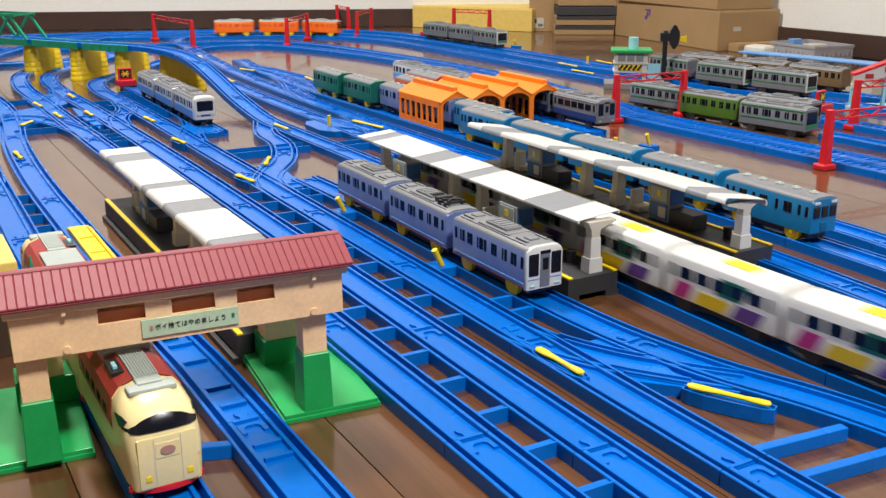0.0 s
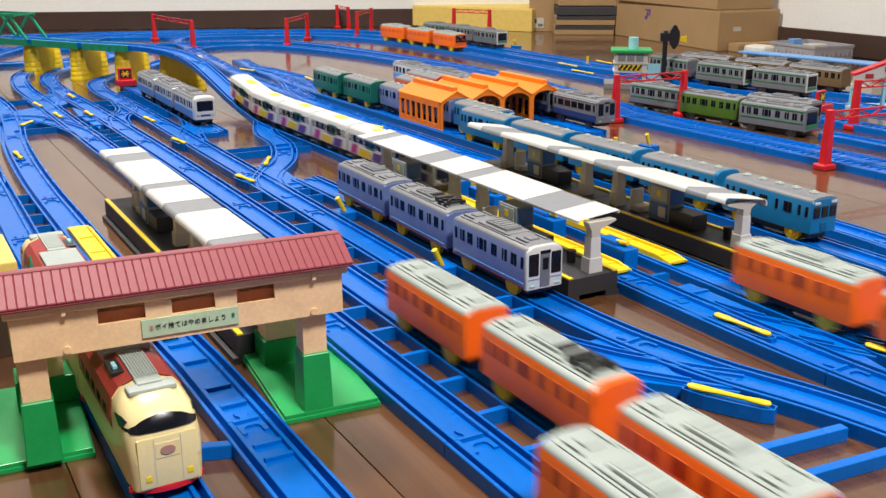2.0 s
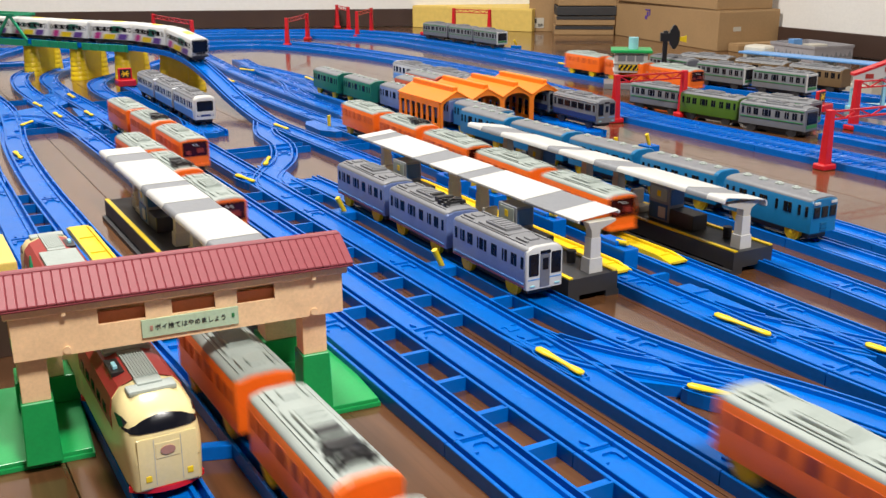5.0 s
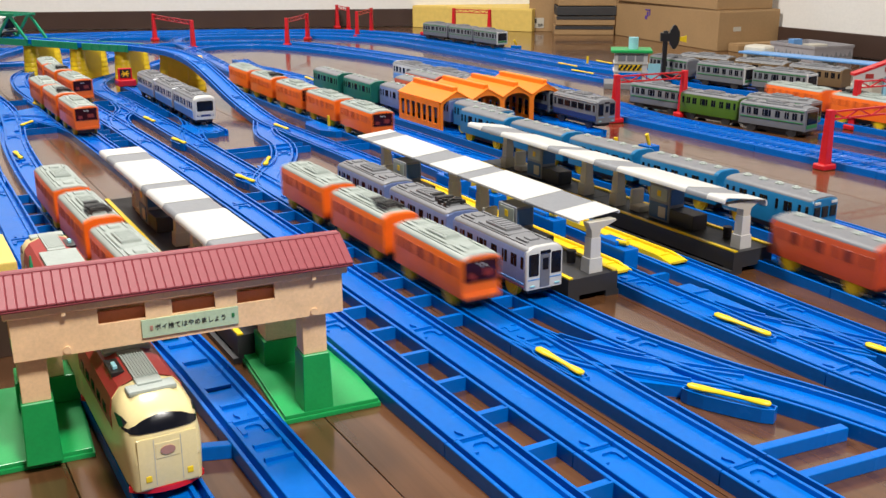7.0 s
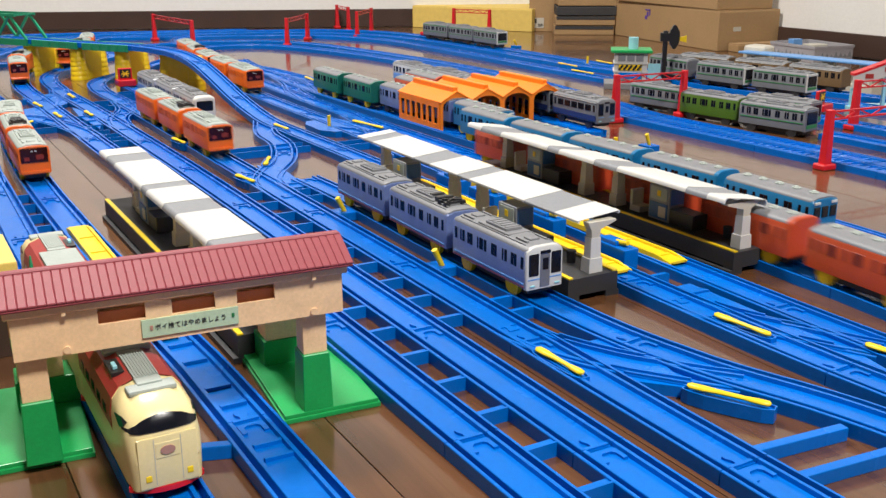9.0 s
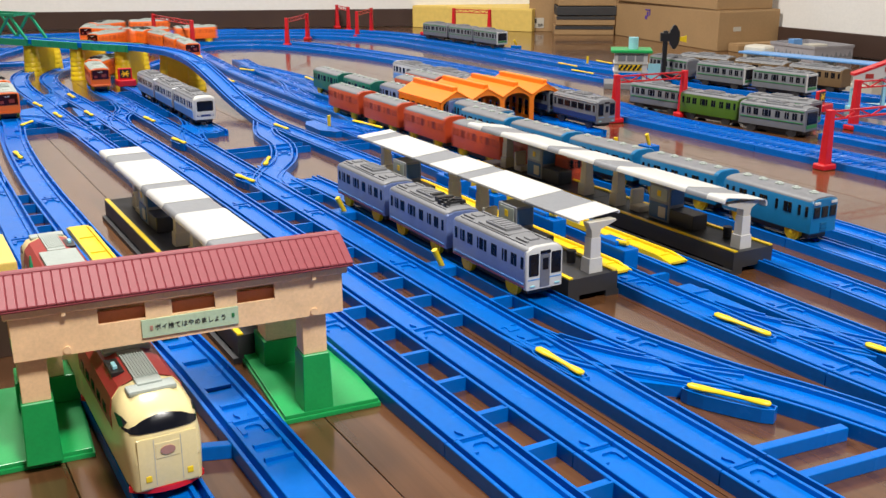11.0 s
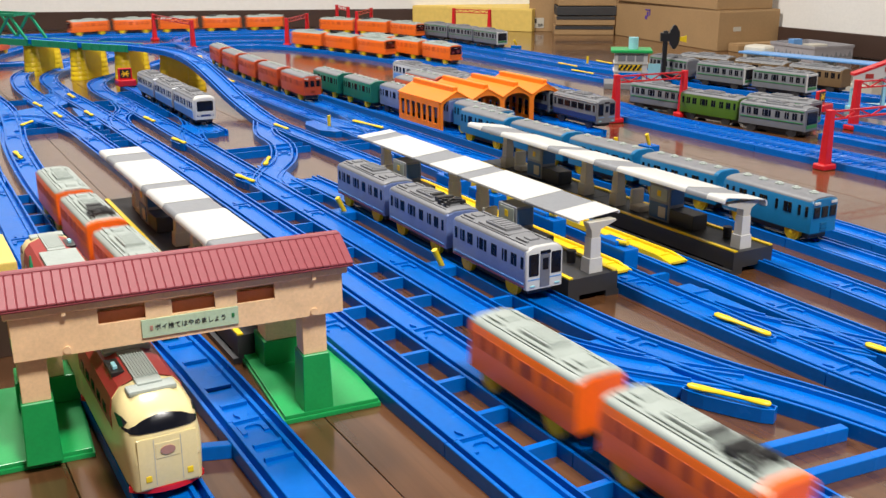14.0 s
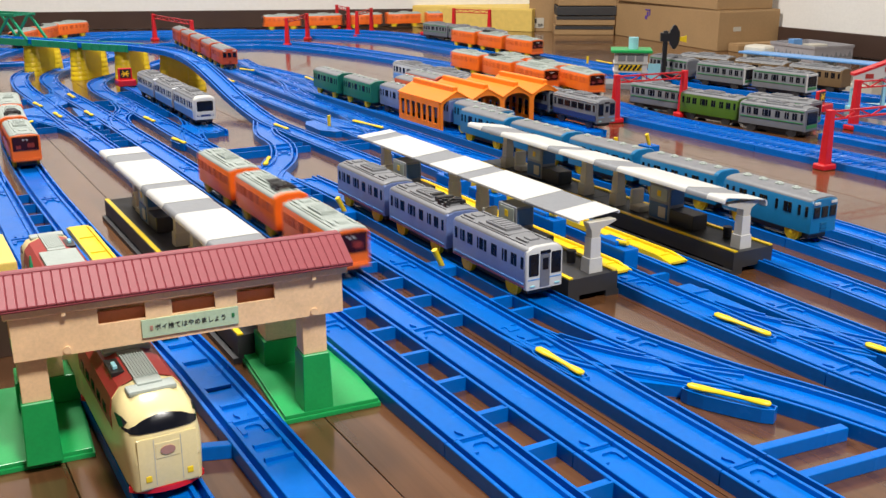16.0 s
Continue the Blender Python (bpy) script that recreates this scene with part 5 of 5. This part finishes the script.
truss((0.332, 2.417), (0.122, 2.747))
pier(0.10, 2.75, 0.155, 2.79, 0.071)
sig = thing("stop_signal", pose(0.446, 2.085, 0.0), "red toy track end signal with black crossed face", "toy signal")
part("base", bevel(bx(-0.018, 0.018, -0.018, 0.014, 0.010, 0.022), 0.001, 1), M["red"], sig)
part("board", bevel(bx(-0.014, 0.014, -0.004, 0.002, 0.0218, 0.045), 0.001, 1), M["red"], sig)
part("face", bx(-0.0105, 0.0105, -0.0048, -0.0041, 0.0250, 0.0425), M["dark"], sig, "black face with yellow star")
for a in (45, -45, 0):
    part("cross_bar", bx(-0.008, 0.008, -0.0055 - a * 2e-6, -0.0049, -0.0012, 0.0012), M["yellow"], sig, at=pose(0, 0, 0.0338, 0, a, 0))


# ---------------------------------------------------------------- yard with tower, signal and parked cars
def tower():
    t = thing("signal_tower", pose(1.322, 1.600, 0, 0, 0, -38), "white toy signal box with green roof and striped board", "toy signal box")
    part("plinth", bx(-0.02, 0.085, -0.012, 0.065, 0.0, 0.012, 0.001), M["midgrey"], t)
    for x in (0.0, 0.056):
        part("leg", bx(x, x + 0.008, 0.0, 0.05, 0.0118, 0.035, 0.0006), M["white"], t)
    part("upper_wall", bx(-0.001, 0.065, -0.001, 0.051, 0.0348, 0.0735, 0.0008), M["white"], t)
    part("ledge", bx(-0.003, 0.067, -0.0032, 0.053, 0.0340, 0.0372), M["white"], t)
    part("ledge", bx(-0.003, 0.067, -0.0032, 0.053, 0.0510, 0.0532), M["white"], t)
    for k in range(3):
        part("window", bx(0.006 + k * 0.018, 0.021 + k * 0.018, -0.0022, 0.0005, 0.0565, 0.0700), M["grey"], t)
        part("window", bx(0.0645, 0.0662, 0.006 + k * 0.015, 0.017 + k * 0.015, 0.0565, 0.0700), M["grey"], t)
    b = part("warning_board", bx(0.008, 0.054, -0.0042, -0.0032, 0.0385, 0.0500), M["yellow"], t, "black and yellow striped board")
    for k in range(5):
        part("stripe", bx(-0.0022, 0.0022, -0.0050, -0.0043, -0.0062, 0.0062), M["dark"], b, at=pose(0.0125 + k * 0.0093, 0, 0.04425, 0, 38, 0))
    part("roof", bevel(bx(-0.009, 0.074, -0.009, 0.060, 0.0733, 0.0795), 0.0012, 1), M["green"], t, "green flat roof")
    bm = bmesh.new()
    disc(bm, 0.010, 0.024, Matrix.Translation((0.036, 0.020, 0.0912)), 18)
    part("tank", bm, M["cyan"], t, "pale blue roof tank", smooth=True)
    part("stair", bx(0.067, 0.092, 0.004, 0.007, 0.012, 0.052), M["cyan"], t, "pale blue stair", at=pose(0, 0, 0))
    part("stair_rail", bx(0, 0.050, -0.001, 0.020, -0.002, 0.002), M["cyan"], t, at=pose(0.070, 0.006, 0.050, 0, 50, 0))


tower()
sg = thing("signal_mast", pose(1.452, 1.598, 0, 0, 0, -30), "black toy signal mast with disc and yellow flag", "toy signal")
part("base", bevel(bx(-0.015, 0.015, -0.015, 0.015, 0, 0.008), 0.001, 1), M["dark"], sg)
part("mast", bx(-0.0045, 0.0045, -0.0045, 0.0045, 0.0078, 0.112, 0.0006), M["dark"], sg)
part("lamp_box", bx(-0.011, 0.008, -0.006, 0.006, 0.0900, 0.108, 0.001), M["dark"], sg)
bm = bmesh.new()
loft(bm, [[(0.018 + 0.011 * math.cos(a) * (0.8 if abs(math.sin(a)) > 0.7 else 1), yy, 0.099 + 0.025 * math.sin(a)) for a in [math.tau * k / 24 for k in range(24)]] for yy in (-0.006, 0.004)])
part("disc", bm, M["dark"], sg, "black oval signal disc")
bm = bmesh.new()
loft(bm, [[(0.028, yy, 0.092), (0.044, yy, 0.0875), (0.044, yy, 0.1020), (0.028, yy, 0.098)] for yy in (-0.002, 0.001)])
part("flag", bm, M["yellow"], sg, "yellow flag")

st2 = copy_thing(sig, pose(1.452, 1.19, -0.006, 0, 0, 15))

# parked cars on the floor between the lines
for key, x, y, turn in (("e_mid", 1.222, 1.345, 8), ("lime", 1.226, 1.218, 8), ("e_face2", 1.238, 1.092, 10), ("e_face2", 1.296, 1.135, 12)):
    loose(key, x, y, turn)
def on_line(line, key, x, y):
    m = line.frame_at(line.near(x, y)) @ pose(0, 0, TOP, 0, 0, 180)
    copy_thing(BASES[key], m)


for key, x, y in (("e_mid", 1.49, 1.600), ("e_face", 1.497, 1.468), ("e_face", 1.52, 1.325)):
    on_line(LN["B"], key, x, y)
for key, x, y in (("tan", 1.57, 1.60), ("tan", 1.62, 1.47), ("tan", 1.65, 1.34)):
    on_line(LN["L1"], key, x, y)
# loop line train standing on the far line
for k, key in enumerate(("e_face", "e_mid", "e_mid")):
    m = pose(1.505 - 0.004 * k * k, 2.365 + 0.128 * k, TOP, 0, 0, 2 + 3 * k)
    copy_thing(BASES[key], m)
# trains in and behind the shed
for key, x, y in (("p_face", 0.988, 1.270), ("p_face", 0.988, 1.399), ("b_face", 0.793, 1.262), ("v_mid", 0.793, 1.392), ("teal", 0.765, 1.756), ("teal", 0.770, 1.626), ("v_mid", 0.782, 1.498)):
    copy_thing(BASES[key], pose(x, y, TOP, 0, 0, 0))
for key, x, y, turn in (("k_face", 0.950, 1.775, 180), ("k_mid", 0.957, 1.645, 0), ("k_mid", 0.962, 1.515, 0), ("r_mid", 0.900, 1.625, 0), ("r_mid", 0.848, 1.570, 0)):
    copy_thing(BASES[key], pose(x, y, TOP, 0, 0, turn))
shed_lines = [Line([(x, 1.20), (x, 1.86)]) for x in (0.848, 0.906, 0.963)]
for ln in shed_lines:
    lay(ln)


# ---------------------------------------------------------------- boxes along the walls and odds and ends
def carton(name, x, y, turn, w, d, h, mat, label, z=0.0, flaps=True, bands=()):
    t = thing(name, pose(x, y, z, 0, 0, turn), label, "box", "cardboard boxes")
    part("carton_body", bevel(bx(0, w, 0, d, 0, h - 0.002), 0.0025, 2), mat, t)
    if flaps:
        part("flap", bx(0.001, w / 2 - 0.001, 0.002, d - 0.002, h - 0.002, h + 0.0005), mat, t)
        part("flap", bx(w / 2 + 0.001, w - 0.001, 0.002, d - 0.002, h - 0.002, h + 0.0005), mat, t)
    for x0, x1, z0, z1, m2 in bands:
        part("printed_panel", bx(x0, x1, -0.0012, 0.0005, z0, z1), m2, t)
    return t


carton("yellow_box", 1.668, 3.128, -56.0, 0.447, 0.26, 0.074, M["yellowcard"], "long pale yellow box lying by the wall")
carton("white_box", 1.925, 2.785, -40, 0.12, 0.12, 0.13, M["card"], "brown box with white and black printed label", bands=((0.006, 0.05, 0.012, 0.045, M["ivory"]), (0.010, 0.026, 0.028, 0.042, M["ink"]), (0.030, 0.046, 0.016, 0.026, M["ink"])))
for k in range(4):
    c = carton("shoe_box", 1.925 + 0.002 * k, 2.640 - 0.003 * k, -33 + k, 0.19, 0.15, 0.030, M["blackcard"] if k in (2,) else M["card"], "flat printed shoe box in a stack", z=0.0305 * k, flaps=False, bands=((0.002, 0.188, 0.018, 0.028, M["blackcard"]),) if k in (0, 1) else ())
big = carton("large_carton", 2.020, 2.016, -8, 0.205, 0.54, 0.108, M["card"], "large brown cardboard carton with purple printed mark", bands=((0.05, 0.075, 0.052, 0.064, M["ivory"]),))
for z0, z1, y0, y1 in ((0.074, 0.092, 0.335, 0.340), (0.088, 0.092, 0.335, 0.362), (0.070, 0.084, 0.345, 0.353), (0.062, 0.072, 0.350, 0.362)):
    part("printed_mark", bx(-0.0012, 0.0005, y0, y1, z0, z1), M["violet"], big)
carton("large_carton", 2.022, 2.030, -7, 0.19, 0.50, 0.10, M["card"], "second brown cardboard carton on the lower one", z=0.1095)
carton("flat_carton", 2.045, 1.962, -9, 0.15, 0.045, 0.022, M["card"], "low brown cardboard piece on the floor")
tb = thing("tin_box", pose(2.042, 1.705, 0.0, 0, 0, -7), "open grey tin box with dark landscape print", "tin box")
bm = bmesh.new()
for a in ((0, 0.125, 0, 0.003), (0, 0.125, 0.157, 0.16), (0, 0.003, 0.003, 0.157), (0.122, 0.125, 0.003, 0.157)):
    box(bm, a[0], a[1], a[2], a[3], 0.004, 0.038)
box(bm, 0, 0.125, 0, 0.16, 0.0, 0.004)
part("tin_body", bm, M["tin"], tb)
for a in ((-0.002, 0.127, -0.002, 0.0), (-0.002, 0.127, 0.16, 0.162), (-0.002, 0.0, 0.0, 0.16), (0.125, 0.127, 0.0, 0.16)):
    part("rim", bx(a[0], a[1], a[2], a[3], 0.032, 0.039), M["tin"], tb)
for k in range(8):
    h = 0.006 + 0.010 * ((k * 37) % 10) / 10
    bm = bmesh.new()
    loft(bm, [[(0.004 + k * 0.0148, yy, 0.010), (0.017 + k * 0.0148, yy, 0.010), (0.011 + k * 0.0148, yy, 0.010 + h)] for yy in (-0.0010, 0.0005)])
    part("printed_hill", bm, M["grey"], tb)
for k in range(10):
    h = 0.006 + 0.010 * ((k * 53) % 10) / 10
    bm = bmesh.new()
    loft(bm, [[(xx, 0.004 + k * 0.0148, 0.010), (xx, 0.017 + k * 0.0148, 0.010), (xx, 0.011 + k * 0.0148, 0.010 + h)] for xx in (-0.0010, 0.0005)])
    part("printed_hill", bm, M["grey"], tb)
part("toy_part", bx(0.02, 0.05, 0.10, 0.12, 0.004, 0.048, 0.002), M["paleblue"], tb, "blue toy part sticking out of the tin")
part("toy_part", bx(0.05, 0.10, 0.06, 0.10, 0.004, 0.036, 0.002), M["ivory"], tb)
st = thing("long_platform", pose(1.660, 1.575, 0.0, 0, 0, -80), "long toy platform with pale blue roof and white end", "toy platform")
part("canopy", bevel(bx(0.0, 0.32, -0.022, 0.022, 0.058, 0.0625), 0.001, 1), M["paleblue"], st, "long pale blue canopy")
part("end_block", bevel(bx(-0.012, 0.045, 0.010, 0.055, 0.0, 0.074), 0.012, 3), M["ivory"], st, "rounded ivory block")
part("deck", bx(-0.01, 0.31, -0.024, 0.024, 0.0, 0.018, 0.001), M["ivory"], st)
for k in range(4):
    part("post", bx(0.03 + k * 0.08, 0.055 + k * 0.08, -0.006, 0.006, 0.0178, 0.0582), M["ivory"], st)
cr = thing("covered_bridge", pose(1.515, 1.175, 0.0, 0, 0, -35), "white toy footbridge with red trim and pale green legs", "toy footbridge")
for x in (0.0, 0.055, 0.100):
    part("leg", bx(x, x + 0.006, 0.002, 0.010, 0.0, 0.040 + x * 0.36, 0.0008), M["cyan"], cr)
part("landing", bx(-0.004, 0.11, -0.002, 0.040, 0.0, 0.008, 0.001), M["cyan"], cr)
bm = bmesh.new()
loft(bm, [[(0.0, yy, 0.040), (0.0, yy, 0.062), (0.11, yy, 0.105), (0.11, yy, 0.083)] for yy in (-0.003, 0.0)])
part("stair_side", bm, M["white"], cr)
bm = bmesh.new()
loft(bm, [[(0.0, yy, 0.062), (0.0, yy, 0.066), (0.11, yy, 0.109), (0.11, yy, 0.105)] for yy in (-0.004, 0.02)])
part("stair_roof", bm, M["red"], cr)
for k in range(3):
    part("stair_window", bx(0.02 + k * 0.032, 0.034 + k * 0.032, -0.0042, -0.0028, 0.058 + k * 0.0125, 0.066 + k * 0.0125), M["maroon"], cr)


for base in BASES.values():
    for o in (*base.children_recursive, base):
        bpy.data.objects.remove(o)


# ---------------------------------------------------------------- motion
def motions():
    for ob, line, s, v, tail, knots, turned in MOVING:
        rows = []
        for k in range(0, 49):
            t = k / 3.0
            gone = float(np.interp(t, [k[0] for k in knots], [k[1] for k in knots])) - tail if knots else v * t
            m = line.frame_at(s + gone)
            if turned:
                m = m @ Matrix.Rotation(radians(180), 4, "Z")
            m.translation.z += TOP
            rows.append((min(t, 16.0), m))
        walk(ob, rows)


motions()
